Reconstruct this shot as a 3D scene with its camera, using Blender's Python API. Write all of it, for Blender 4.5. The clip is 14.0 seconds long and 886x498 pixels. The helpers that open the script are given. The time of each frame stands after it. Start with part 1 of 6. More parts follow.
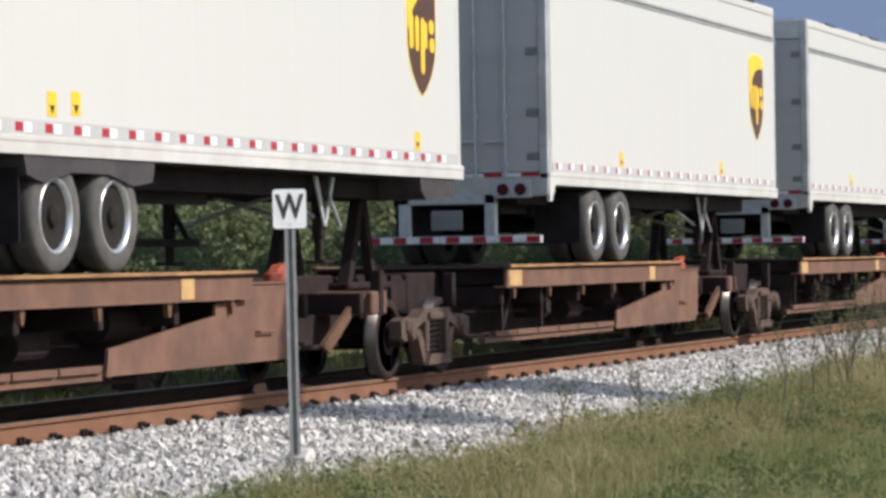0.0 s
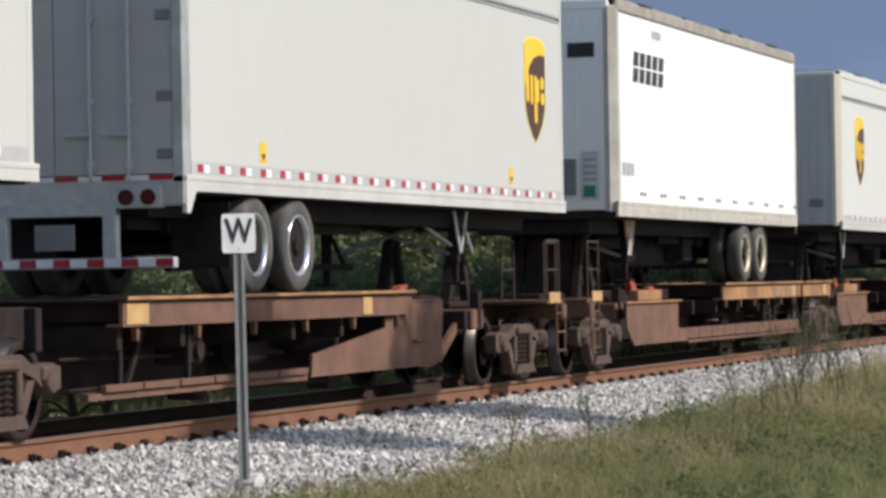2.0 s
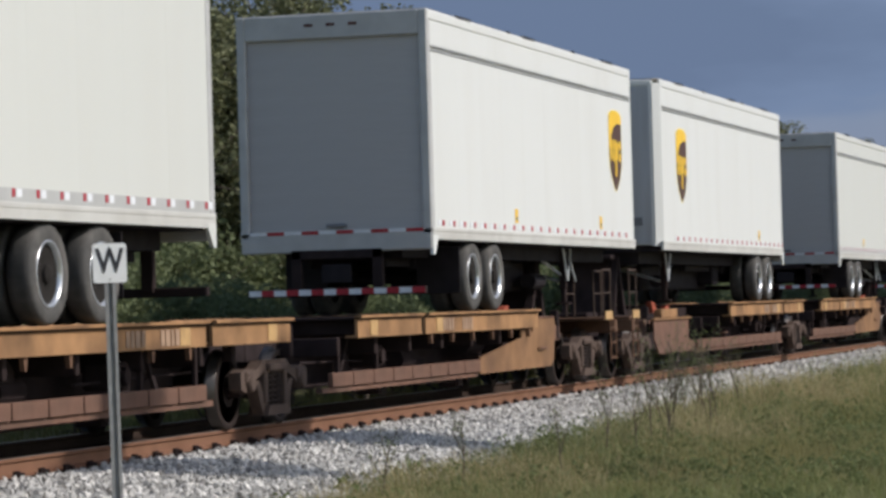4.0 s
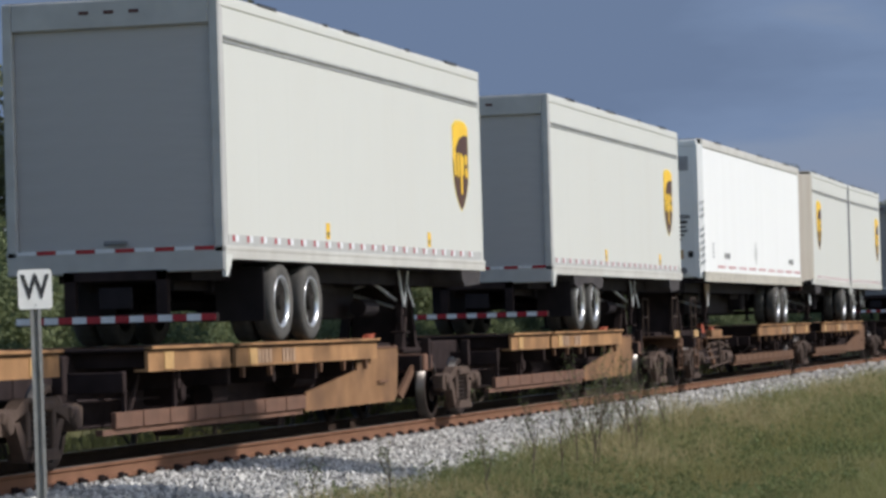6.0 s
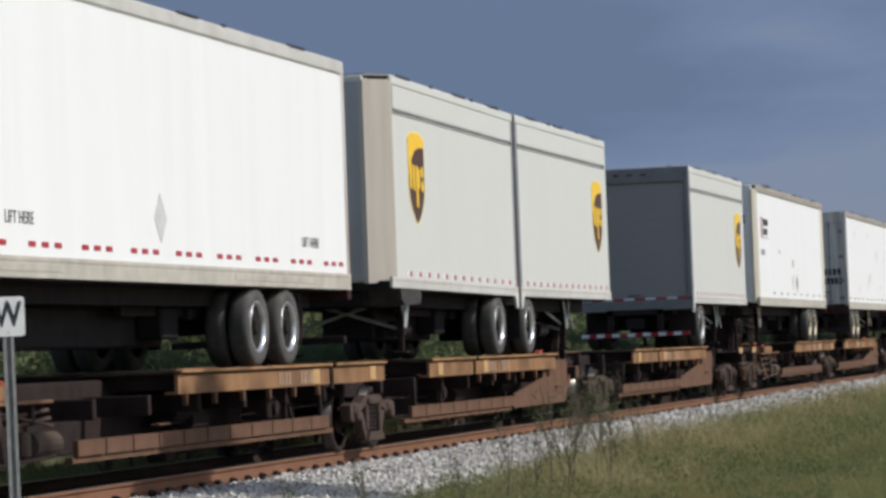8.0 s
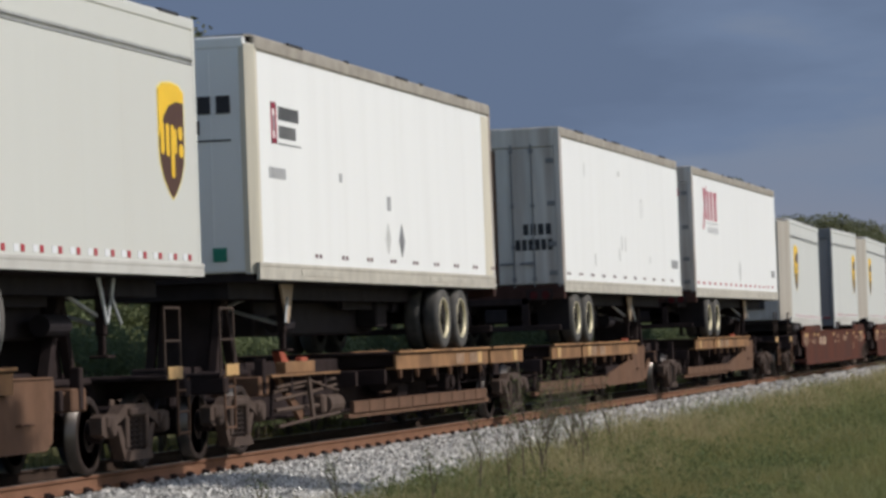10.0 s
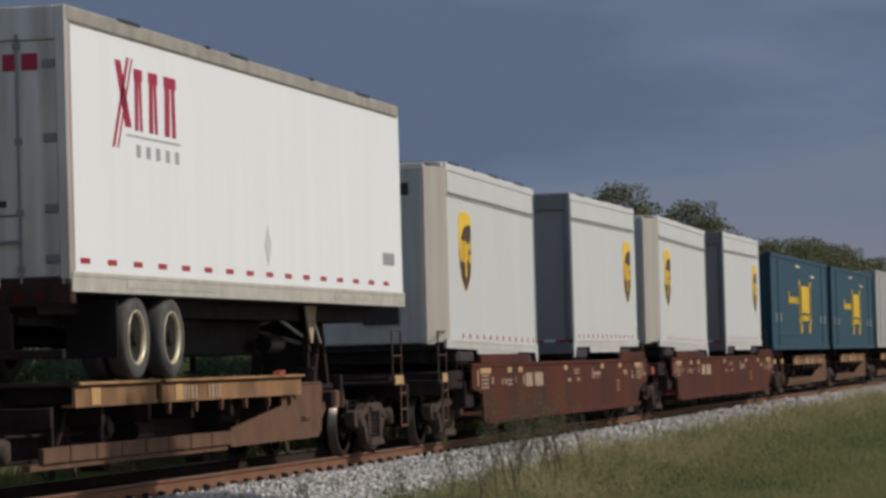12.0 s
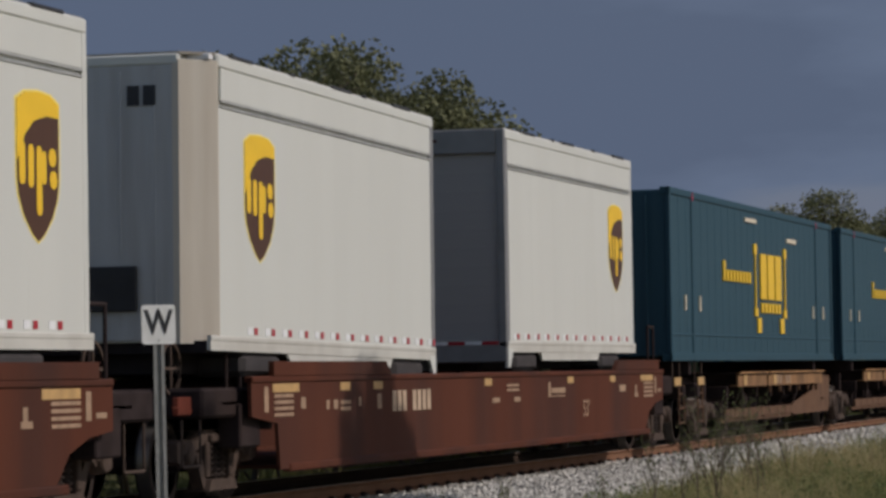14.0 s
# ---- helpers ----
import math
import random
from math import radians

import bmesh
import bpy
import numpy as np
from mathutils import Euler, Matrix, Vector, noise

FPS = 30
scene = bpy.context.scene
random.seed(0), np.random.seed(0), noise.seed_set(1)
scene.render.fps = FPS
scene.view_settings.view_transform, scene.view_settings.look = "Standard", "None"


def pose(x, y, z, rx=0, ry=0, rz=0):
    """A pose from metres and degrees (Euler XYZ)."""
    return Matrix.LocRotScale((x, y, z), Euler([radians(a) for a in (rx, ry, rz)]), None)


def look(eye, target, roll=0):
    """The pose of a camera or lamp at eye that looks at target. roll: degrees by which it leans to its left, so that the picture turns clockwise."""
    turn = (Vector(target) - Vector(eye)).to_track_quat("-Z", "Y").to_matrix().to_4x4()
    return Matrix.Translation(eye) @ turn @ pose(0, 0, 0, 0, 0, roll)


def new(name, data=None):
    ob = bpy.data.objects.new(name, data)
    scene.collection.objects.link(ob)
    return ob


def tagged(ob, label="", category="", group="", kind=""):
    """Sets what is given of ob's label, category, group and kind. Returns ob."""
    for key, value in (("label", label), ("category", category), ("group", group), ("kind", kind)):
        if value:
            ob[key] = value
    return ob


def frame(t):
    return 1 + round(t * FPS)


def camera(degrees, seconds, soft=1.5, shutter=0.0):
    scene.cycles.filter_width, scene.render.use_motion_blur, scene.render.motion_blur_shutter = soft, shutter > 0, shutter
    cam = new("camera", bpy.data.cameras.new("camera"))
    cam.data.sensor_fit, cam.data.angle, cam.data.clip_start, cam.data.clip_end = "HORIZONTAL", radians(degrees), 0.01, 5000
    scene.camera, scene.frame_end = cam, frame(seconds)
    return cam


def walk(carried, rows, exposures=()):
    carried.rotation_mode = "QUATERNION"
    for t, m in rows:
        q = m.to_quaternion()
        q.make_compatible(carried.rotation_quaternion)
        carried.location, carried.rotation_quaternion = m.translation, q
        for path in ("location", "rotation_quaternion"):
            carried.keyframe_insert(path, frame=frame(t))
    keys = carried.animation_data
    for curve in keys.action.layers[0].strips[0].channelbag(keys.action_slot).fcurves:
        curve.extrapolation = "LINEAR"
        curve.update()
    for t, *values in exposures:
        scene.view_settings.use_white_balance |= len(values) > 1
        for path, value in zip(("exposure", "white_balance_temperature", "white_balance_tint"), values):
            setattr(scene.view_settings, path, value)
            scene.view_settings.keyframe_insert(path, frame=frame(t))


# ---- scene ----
# A freight train of trailers on spine cars passes a standing camera with a long lens.
# x runs along the track away from the camera, y across it, z = 0 at the rail head.

EYE = (0.0, 0.0, 1.28)
cam = camera(15.66, 14.0, soft=3.1, shutter=0.0)

# seconds, heading clockwise from +y, pitch, lean to the right
TURNS = [
    (0.0, 71.46, 0.17, 0.89), (0.5, 71.65, 0.86, 0.81), (1.0, 71.60, 1.10, 1.04), (1.5, 71.91, 0.72, 1.01),
    (2.0, 72.37, 0.59, 0.91), (2.5, 72.93, 0.69, 0.75), (3.0, 73.19, 0.98, 0.93), (3.5, 74.07, 1.21, 1.41),
    (3.7, 74.36, 1.10, 1.53), (5.8, 75.84, 1.44, 1.59), (6.0, 75.98, 1.44, 1.64), (6.5, 76.06, 1.42, 1.67),
    (7.0, 76.26, 1.67, 1.67), (7.5, 76.37, 1.84, 1.93), (8.0, 76.48, 1.84, 2.19), (8.2, 76.44, 1.69, 2.20),
    (10.3, 77.21, 1.64, 1.95), (10.5, 77.39, 1.57, 1.86), (11.0, 77.30, 1.68, 2.03), (11.5, 77.40, 1.62, 1.92),
    (12.0, 77.44, 2.04, 1.68), (12.5, 76.07, 2.22, 2.00), (13.0, 74.30, 2.25, 1.48), (13.5, 73.53, 2.26, 1.12),
    (14.0, 73.81, 2.19, 0.92),
]


def gaze(yaw, pitch, lean):
    a, b = radians(yaw), radians(pitch)
    way = Vector((math.sin(a) * math.cos(b), math.cos(a) * math.cos(b), math.sin(b)))
    return look(EYE, Vector(EYE) + way * 30, -lean)


walk(cam, [(t, gaze(a, b, c)) for t, a, b, c in TURNS],
     exposures=[(0.0, 0.43, 6420, 12), (0.5, 0.41, 6420, 12), (1.5, 0.26, 6420, 12), (2.5, 0.14, 6420, 12), (3.5, -0.04, 6400, 11), (6.0, 0.0, 6320, 10),
                (7.5, -0.05, 6320, 10), (8.2, -0.15, 6400, 10), (10.5, -0.30, 6500, 10), (11.5, -0.44, 6560, 10), (12.0, -0.55, 6620, 11), (12.5, -0.70, 6700, 12), (13.0, -0.78, 6760, 13), (14.0, -0.70, 6760, 13)])

# ---- daylight: a storm-grey sky behind the train, the sun behind the camera ----
SUN = Vector((0.16, -1.0, 0.80)).normalized()
world = bpy.data.worlds.new("sky")
scene.world = world
world.use_nodes = True
wn = world.node_tree
sky = wn.nodes.new("ShaderNodeTexSky")
sky.sky_type = "NISHITA"
sky.sun_disc = False
sky.sun_elevation = math.asin(SUN.z)
sky.sun_rotation = math.atan2(SUN.x, SUN.y)
wn.links.new(sky.outputs[0], wn.nodes["Background"].inputs[0])
wn.nodes["Background"].inputs[1].default_value = 0.112
lamp = bpy.data.lights.new("sun", "SUN")
lamp.energy, lamp.angle, lamp.color = 3.4, radians(0.6), (1.0, 0.955, 0.895)
sun = new("sun", lamp)
sun.matrix_world = look(SUN * 100, (0, 0, 0))

# ---- materials ----
MATS = {}


def mat(name, rgb, rough=0.6, metal=0.0, vary=0.25, scale=6.0, stretch=(1, 1, 1), grain=60.0, bump=0.15,
        dirt=None, dirt_shade_amount=0.0, dirt_shade_scale=1.5, spec=0.4, glow=0.0, islands=0.0, shift=False, thin=0.0):
    """A surface with variation at two scales, an optional overlay of stains or painted shade, and fine relief."""
    if name in MATS:
        return MATS[name]
    m = bpy.data.materials.new(name)
    m.use_nodes = True
    nt = m.node_tree
    N, L = nt.nodes, nt.links
    p = N["Principled BSDF"]
    p.inputs["Roughness"].default_value, p.inputs["Metallic"].default_value = rough, metal
    p.inputs["Specular IOR Level"].default_value = spec
    tc = N.new("ShaderNodeTexCoord")
    mp = N.new("ShaderNodeMapping")
    mp.inputs["Scale"].default_value = stretch
    L.new(tc.outputs["Object"], mp.inputs[0])
    if shift:
        info = N.new("ShaderNodeObjectInfo")
        far = N.new("ShaderNodeMath")
        far.operation = "MULTIPLY"
        far.inputs[1].default_value = 60.0
        L.new(info.outputs["Random"], far.inputs[0])
        L.new(far.outputs[0], mp.inputs["Location"])

    def tex(s, detail):
        n = N.new("ShaderNodeTexNoise")
        n.inputs["Scale"].default_value, n.inputs["Detail"].default_value = s, detail
        L.new(mp.outputs[0], n.inputs["Vector"])
        return n.outputs[0]

    def mix(fac, a, b, kind="MIX"):
        n = N.new("ShaderNodeMix")
        n.data_type, n.blend_type = "RGBA", kind
        for sock, val in ((n.inputs[0], fac), (n.inputs[6], a), (n.inputs[7], b)):
            if isinstance(val, (float, int, tuple)):
                sock.default_value = val
            else:
                L.new(val, sock)
        return n.outputs[2]

    def ramp(src, lo, hi):
        n = N.new("ShaderNodeMapRange")
        n.inputs[1].default_value, n.inputs[2].default_value = lo, hi
        L.new(src, n.inputs[0])
        return n.outputs[0]

    dark = tuple(c * (1 - vary) for c in rgb) + (1,)
    lite = tuple(min(1, c * (1 + vary)) for c in rgb) + (1,)
    col = mix(ramp(tex(scale, 4), 0.3, 0.7), dark, lite)
    fine = tex(grain, 3)
    col = mix(0.35 * min(1, vary * 3), col, mix(fine, dark, lite))
    if islands:
        geo = N.new("ShaderNodeNewGeometry")
        col = mix(islands, col, mix(geo.outputs["Random Per Island"], tuple(c * 0.35 for c in rgb) + (1,), tuple(min(1, c * 1.7) for c in rgb) + (1,)))
    if dirt:
        n = N.new("ShaderNodeMath")
        n.operation = "MULTIPLY"
        L.new(ramp(tex(dirt_shade_scale, 5), 0.45, 0.75), n.inputs[0])
        n.inputs[1].default_value = dirt_shade_amount
        col = mix(n.outputs[0], col, tuple(dirt) + (1,))
    L.new(col, p.inputs["Base Color"])
    if bump:
        b = N.new("ShaderNodeBump")
        b.inputs["Strength"].default_value, b.inputs["Distance"].default_value = bump, 0.01
        L.new(fine, b.inputs["Height"])
        L.new(b.outputs[0], p.inputs["Normal"])
    if glow:
        L.new(col, p.inputs["Emission Color"])
        p.inputs["Emission Strength"].default_value = glow
    if thin:
        through_leaf = N.new("ShaderNodeBsdfTranslucent")
        L.new(col, through_leaf.inputs[0])
        both = N.new("ShaderNodeMixShader")
        both.inputs[0].default_value = thin
        L.new(p.outputs[0], both.inputs[1])
        L.new(through_leaf.outputs[0], both.inputs[2])
        L.new(both.outputs[0], N["Material Output"].inputs[0])
    MATS[name] = m
    return m


STREAK = (3.0, 3.0, 0.25)
WHITE = mat("white trailer paint", (0.66, 0.66, 0.615), 0.42, vary=0.018, scale=0.9, stretch=(1.3, 1.3, 0.2), grain=6.0, bump=0.008, dirt=(0.53, 0.505, 0.45), dirt_shade_amount=0.22, dirt_shade_scale=0.9, shift=True)
# The next two repeat WHITE with a lighter and a darker base.
LIGHTWHITE = mat("fresh white trailer paint", (0.74, 0.74, 0.71), 0.42, vary=0.018, scale=0.9, stretch=(1.3, 1.3, 0.2), grain=6.0, bump=0.008, dirt=(0.53, 0.505, 0.45), dirt_shade_amount=0.22, dirt_shade_scale=0.9, shift=True)
DULL = mat("dulled white paint", (0.575, 0.57, 0.53), 0.42, vary=0.018, scale=0.9, stretch=(1.3, 1.3, 0.2), grain=6.0, bump=0.008, dirt=(0.47, 0.45, 0.40), dirt_shade_amount=0.2, dirt_shade_scale=0.9, shift=True)
GREYED = mat("greyed white paint", (0.635, 0.64, 0.61), 0.45, vary=0.025, scale=0.9, stretch=(1.3, 1.3, 0.2), grain=6.0, bump=0.008, dirt=(0.56, 0.54, 0.49), dirt_shade_amount=0.13, dirt_shade_scale=1.0, shift=True)
NOSE = mat("stained nose panel", (0.60, 0.545, 0.47), 0.5, vary=0.08, scale=1.4, stretch=(3.0, 3.0, 0.25), bump=0.03, dirt=(0.48, 0.40, 0.32), dirt_shade_amount=0.5)
RAILGREY = mat("scuffed pale bottom rail", (0.585, 0.57, 0.53), 0.5, vary=0.07, scale=2.5, bump=0.04, dirt=(0.40, 0.37, 0.33), dirt_shade_amount=0.55, dirt_shade_scale=1.2)
BRIGHT = mat("clean white paint", (0.90, 0.90, 0.885), 0.4, vary=0.012, scale=0.5, stretch=STREAK, grain=4.0, bump=0.006, shift=True, dirt=(0.66, 0.64, 0.6), dirt_shade_amount=0.12, dirt_shade_scale=0.9)
FRONT = mat("grey front panel", (0.50, 0.51, 0.52), 0.5, vary=0.08, scale=2, stretch=STREAK, bump=0.05, dirt=(0.33, 0.3, 0.27), dirt_shade_amount=0.5, spec=0.2)
DOOR = mat("grey door panel", (0.50, 0.48, 0.47), 0.42, vary=0.06, scale=1, stretch=(0.5, 0.5, 2.2), grain=6.0, bump=0.02, dirt=(0.30, 0.28, 0.27), dirt_shade_amount=0.22, spec=0.2)
PUPDOOR = mat("dark grey door panel", (0.34, 0.325, 0.325), 0.42, vary=0.06, scale=1, stretch=(0.5, 0.5, 2.2), grain=6.0, bump=0.02, dirt=(0.30, 0.28, 0.27), dirt_shade_amount=0.22, spec=0.2)
DOORW = mat("weathered white door", (0.68, 0.655, 0.62), 0.5, vary=0.12, scale=1.6, stretch=STREAK, bump=0.06, dirt=(0.20, 0.115, 0.075), dirt_shade_amount=0.9, dirt_shade_scale=0.75, spec=0.2)
DOORSEAL = mat("rust-stained door seal", (0.17, 0.105, 0.075), 0.8, vary=0.3, scale=2, stretch=STREAK, bump=0.1)
ALU = mat("dull aluminium", (0.56, 0.56, 0.55), 0.45, 0.55, vary=0.15, scale=5, bump=0.08, dirt=(0.25, 0.23, 0.2), dirt_shade_amount=0.4)
POSTSTEEL = mat("dull post steel", (0.27, 0.27, 0.265), 0.55, 0.3, vary=0.2, scale=9, bump=0.06)
BANDGREY = mat("dull grey band", (0.47, 0.465, 0.45), 0.5, vary=0.08, scale=3, bump=0.04)
GALV = mat("galvanised steel", (0.50, 0.52, 0.53), 0.5, 0.35, vary=0.15, scale=9, bump=0.06)
ROOFEDGE = mat("stained roof edge", (0.34, 0.31, 0.27), 0.7, vary=0.3, scale=3, bump=0.15, spec=0.1)
BEIGE = mat("yellowed corner post", (0.68, 0.625, 0.51), 0.5, vary=0.1, scale=3, stretch=STREAK, bump=0.04)
FRAMEGREY = mat("pale grey door frame", (0.50, 0.49, 0.475), 0.5, 0.1, vary=0.1, scale=3, bump=0.05)
GREYFRAME = mat("grey door frame", (0.23, 0.23, 0.24), 0.5, 0.2, vary=0.12, scale=3, bump=0.06)
BLACK = mat("black chassis paint", (0.030, 0.026, 0.029), 0.6, vary=0.3, scale=4, bump=0.12, dirt=(0.045, 0.038, 0.036), dirt_shade_amount=0.5, spec=0.03)
RUBBER = mat("dusty tyre rubber", (0.10, 0.095, 0.09), 0.85, vary=0.25, scale=7, bump=0.2, dirt=(0.2, 0.18, 0.16), dirt_shade_amount=0.5, dirt_shade_scale=3, spec=0.1)
RIM = mat("steel wheel rim", (0.62, 0.63, 0.64), 0.3, 0.7, vary=0.12, scale=8, bump=0.05)
RIMY = mat("cream wheel rim", (0.62, 0.55, 0.36), 0.4, 0.3, vary=0.15, scale=8, bump=0.05)
HUB = mat("near-black hub and dish", (0.03, 0.027, 0.025), 0.85, 0.0, vary=0.3, scale=9, bump=0.1, spec=0.03)
RED = mat("red reflector", (0.42, 0.02, 0.035), 0.35, vary=0.15, bump=0.02)
REFW = mat("white reflector", (0.82, 0.82, 0.84), 0.35, vary=0.06, bump=0.02)
ORANGE = mat("yellow sticker", (0.85, 0.52, 0.02), 0.5, vary=0.08, bump=0.02)
LOGOBROWN = mat("dark brown vinyl", (0.085, 0.035, 0.018), 0.4, vary=0.1, bump=0.02)
LOGOGOLD = mat("gold vinyl", (0.90, 0.56, 0.03), 0.4, vary=0.07, scale=1.5, bump=0.02)
LOGOPALE = mat("pale yellow vinyl", (0.92, 0.74, 0.20), 0.4, vary=0.07, bump=0.02)
CRIMSON = mat("crimson vinyl", (0.42, 0.02, 0.06), 0.4, vary=0.08, bump=0.02)
INK = mat("black ink", (0.03, 0.03, 0.035), 0.5, vary=0.15, bump=0.02)
PALEGREY = mat("pale grey scuff", (0.60, 0.60, 0.585), 0.6, vary=0.12, bump=0.02)
MARKRED = mat("dull red reflector", (0.10, 0.016, 0.02), 0.4, vary=0.15, bump=0.02)
FAINT = mat("faded grey ink", (0.36, 0.36, 0.37), 0.6, vary=0.15, bump=0.02)
GREEN = mat("green decal", (0.03, 0.25, 0.17), 0.5, vary=0.1, bump=0.02)
OXIDE = mat("faded brown car paint", (0.19, 0.106, 0.076), 0.75, vary=0.22, scale=3.5, bump=0.2, dirt=(0.10, 0.07, 0.055), dirt_shade_amount=0.75, dirt_shade_scale=1.3, spec=0.1)
DECKTAN = mat("orange-brown deck paint", (0.37, 0.205, 0.10), 0.7, vary=0.3, scale=2.5, bump=0.18, dirt=(0.10, 0.06, 0.04), dirt_shade_amount=0.95, dirt_shade_scale=0.9, spec=0.1)
DECKDARK = mat("sooty orange-brown deck paint", (0.28, 0.155, 0.080), 0.75, vary=0.3, scale=2.5, bump=0.18, dirt=(0.09, 0.055, 0.04), dirt_shade_amount=0.9, dirt_shade_scale=0.9, spec=0.1)
RAILRUST = mat("rail web rust", (0.215, 0.112, 0.07), 0.8, vary=0.2, scale=3, bump=0.2, dirt=(0.15, 0.07, 0.04), dirt_shade_amount=0.5, spec=0.1)
# Far rail: grease, with the shade under the train put into the colour.
GREASESHADE = mat("greased dark rail", (0.055, 0.037, 0.029), 0.75, vary=0.25, scale=3, bump=0.2, spec=0.1)
RAILTOP = mat("worn rail head", (0.45, 0.42, 0.4), 0.3, 0.8, vary=0.1, bump=0.03)
# Grimy steel; the colour also carries shade under decks and trailers.
SPINE = mat("dark grimy steel", (0.036, 0.027, 0.027), 0.85, vary=0.35, scale=4, bump=0.25, dirt=(0.05, 0.033, 0.028), dirt_shade_amount=0.5, spec=0.03)
CAST = mat("dusty cast steel", (0.110, 0.077, 0.062), 0.8, vary=0.25, scale=7, bump=0.3, dirt=(0.08, 0.06, 0.05), dirt_shade_amount=0.6, spec=0.1)
TREAD = mat("polished wheel tread", (0.075, 0.066, 0.06), 0.33, 0.7, vary=0.1, bump=0.03)
WHEELSTEEL = mat("brown wheel face", (0.045, 0.033, 0.029), 0.7, 0.3, vary=0.25, scale=6, bump=0.2, spec=0.1)
TANWEB = mat("orange-brown web paint", (0.27, 0.15, 0.078), 0.75, vary=0.25, scale=2.5, bump=0.2, dirt=(0.10, 0.06, 0.045), dirt_shade_amount=0.7, dirt_shade_scale=0.9, spec=0.1)
PALERAIL = mat("grimy pale rail", (0.50, 0.465, 0.40), 0.6, 0.0, vary=0.15, scale=4, bump=0.08, dirt=(0.30, 0.27, 0.23), dirt_shade_amount=0.6, dirt_shade_scale=1.4)
HERB = mat("broad weed leaves", (0.160, 0.190, 0.080), 0.75, vary=0.4, scale=0.4, grain=3.0, bump=0, islands=0.2, spec=0.2, thin=0.4)
# A darker version of OXIDE, used mostly on the later cars.
DARKBROWN = mat("darker brown car paint", (0.145, 0.083, 0.055), 0.8, vary=0.3, scale=3, bump=0.2, dirt=(0.16, 0.085, 0.05), dirt_shade_amount=0.6, dirt_shade_scale=0.8, spec=0.1)
CASTDARK = mat("darker cast steel", (0.085, 0.060, 0.049), 0.7, vary=0.3, scale=7, bump=0.3, spec=0.1)
TANLEG = mat("tan leg paint", (0.40, 0.30, 0.21), 0.6, vary=0.2, scale=5, bump=0.1)
YELLOW = mat("yellow reflective patch", (0.52, 0.32, 0.135), 0.5, vary=0.2, scale=7, bump=0.06)
REDPAINT = mat("red lever paint", (0.36, 0.09, 0.055), 0.55, vary=0.2, bump=0.08, spec=0.1)
# Its dark upright bands put tree shadow into the paint.
WELLBROWN = mat("red-brown well paint", (0.100, 0.0325, 0.019), 0.65, vary=0.14, scale=1.6, stretch=(1, 1, 0.12), bump=0.12, dirt=(0.045, 0.026, 0.023), dirt_shade_amount=0.9, dirt_shade_scale=0.55, spec=0.1)
CREAM = mat("cream stencil paint", (0.66, 0.58, 0.46), 0.6, vary=0.15, scale=9, bump=0.03)
TEAL = mat("dark teal container paint", (0.025, 0.070, 0.100), 0.5, vary=0.12, scale=2, stretch=STREAK, bump=0.08, dirt=(0.05, 0.095, 0.12), dirt_shade_amount=0.4, spec=0.2)
CGREY = mat("grey container paint", (0.36, 0.36, 0.35), 0.55, vary=0.12, scale=2, stretch=STREAK, bump=0.08)
STONE = mat("pale granite ballast", (0.515, 0.49, 0.455), 0.9, vary=0.25, scale=14, grain=120, bump=0.4, islands=0.65, spec=0.1)
BED = mat("ballast bed", (0.23, 0.225, 0.22), 0.95, vary=0.45, scale=22, grain=90, bump=0.8, spec=0.03)
SOIL = mat("grassy soil", (0.19, 0.18, 0.095), 0.95, vary=0.4, scale=0.6, grain=30, bump=0.5, spec=0.03)
GRASS = mat("meadow grass", (0.218, 0.236, 0.094), 0.7, vary=0.3, scale=0.35, grain=2.0, bump=0, islands=0.3, spec=0.25, dirt=(0.33, 0.275, 0.125), dirt_shade_amount=1.0, dirt_shade_scale=0.28, thin=0.4)
DRY = mat("dry grass", (0.42, 0.35, 0.19), 0.8, vary=0.3, scale=0.5, grain=2.0, bump=0, islands=0.4, spec=0.2, thin=0.4)
LEAF = mat("tree leaves", (0.165, 0.17, 0.085), 0.65, vary=0.35, scale=0.5, grain=3.0, bump=0, islands=0.45, spec=0.3, thin=0.25)
SHRUB = mat("shrub leaves", (0.195, 0.225, 0.108), 0.7, vary=0.4, scale=0.3, grain=3.0, bump=0, islands=0.15, spec=0.3, thin=0.4)
BARK = mat("grey bark", (0.14, 0.11, 0.085), 0.9, vary=0.3, scale=5, bump=0.5)
TIE = mat("weathered timber tie", (0.21, 0.185, 0.16), 0.9, vary=0.3, scale=3, stretch=(6, 1, 6), bump=0.4, spec=0.03)
SIGNWHITE = mat("sign white", (0.80, 0.80, 0.79), 0.45, vary=0.05, scale=5, bump=0.03, dirt=(0.55, 0.54, 0.5), dirt_shade_amount=0.3, dirt_shade_scale=6)
SIGNBACK = mat("sign edge steel", (0.40, 0.41, 0.41), 0.5, 0.5, vary=0.12, bump=0.05)
CONCRETE = mat("pale concrete", (0.62, 0.58, 0.54), 0.9, vary=0.15, scale=14, bump=0.3)
SILL = mat("dark red-brown sill", (0.055, 0.028, 0.024), 0.8, vary=0.25, scale=4, bump=0.1, spec=0.1)
MUDGUARD = mat("dusty rubber fender", (0.062, 0.056, 0.058), 0.8, vary=0.2, scale=4, bump=0.15, dirt=(0.14, 0.125, 0.115), dirt_shade_amount=0.4, spec=0.1)
NUMBER = mat("cream number paint", (0.52, 0.38, 0.27), 0.6, vary=0.2, scale=8, bump=0.03)
STENCIL = mat("faded tan stencil paint", (0.36, 0.235, 0.155), 0.65, vary=0.3, scale=7, bump=0.03)
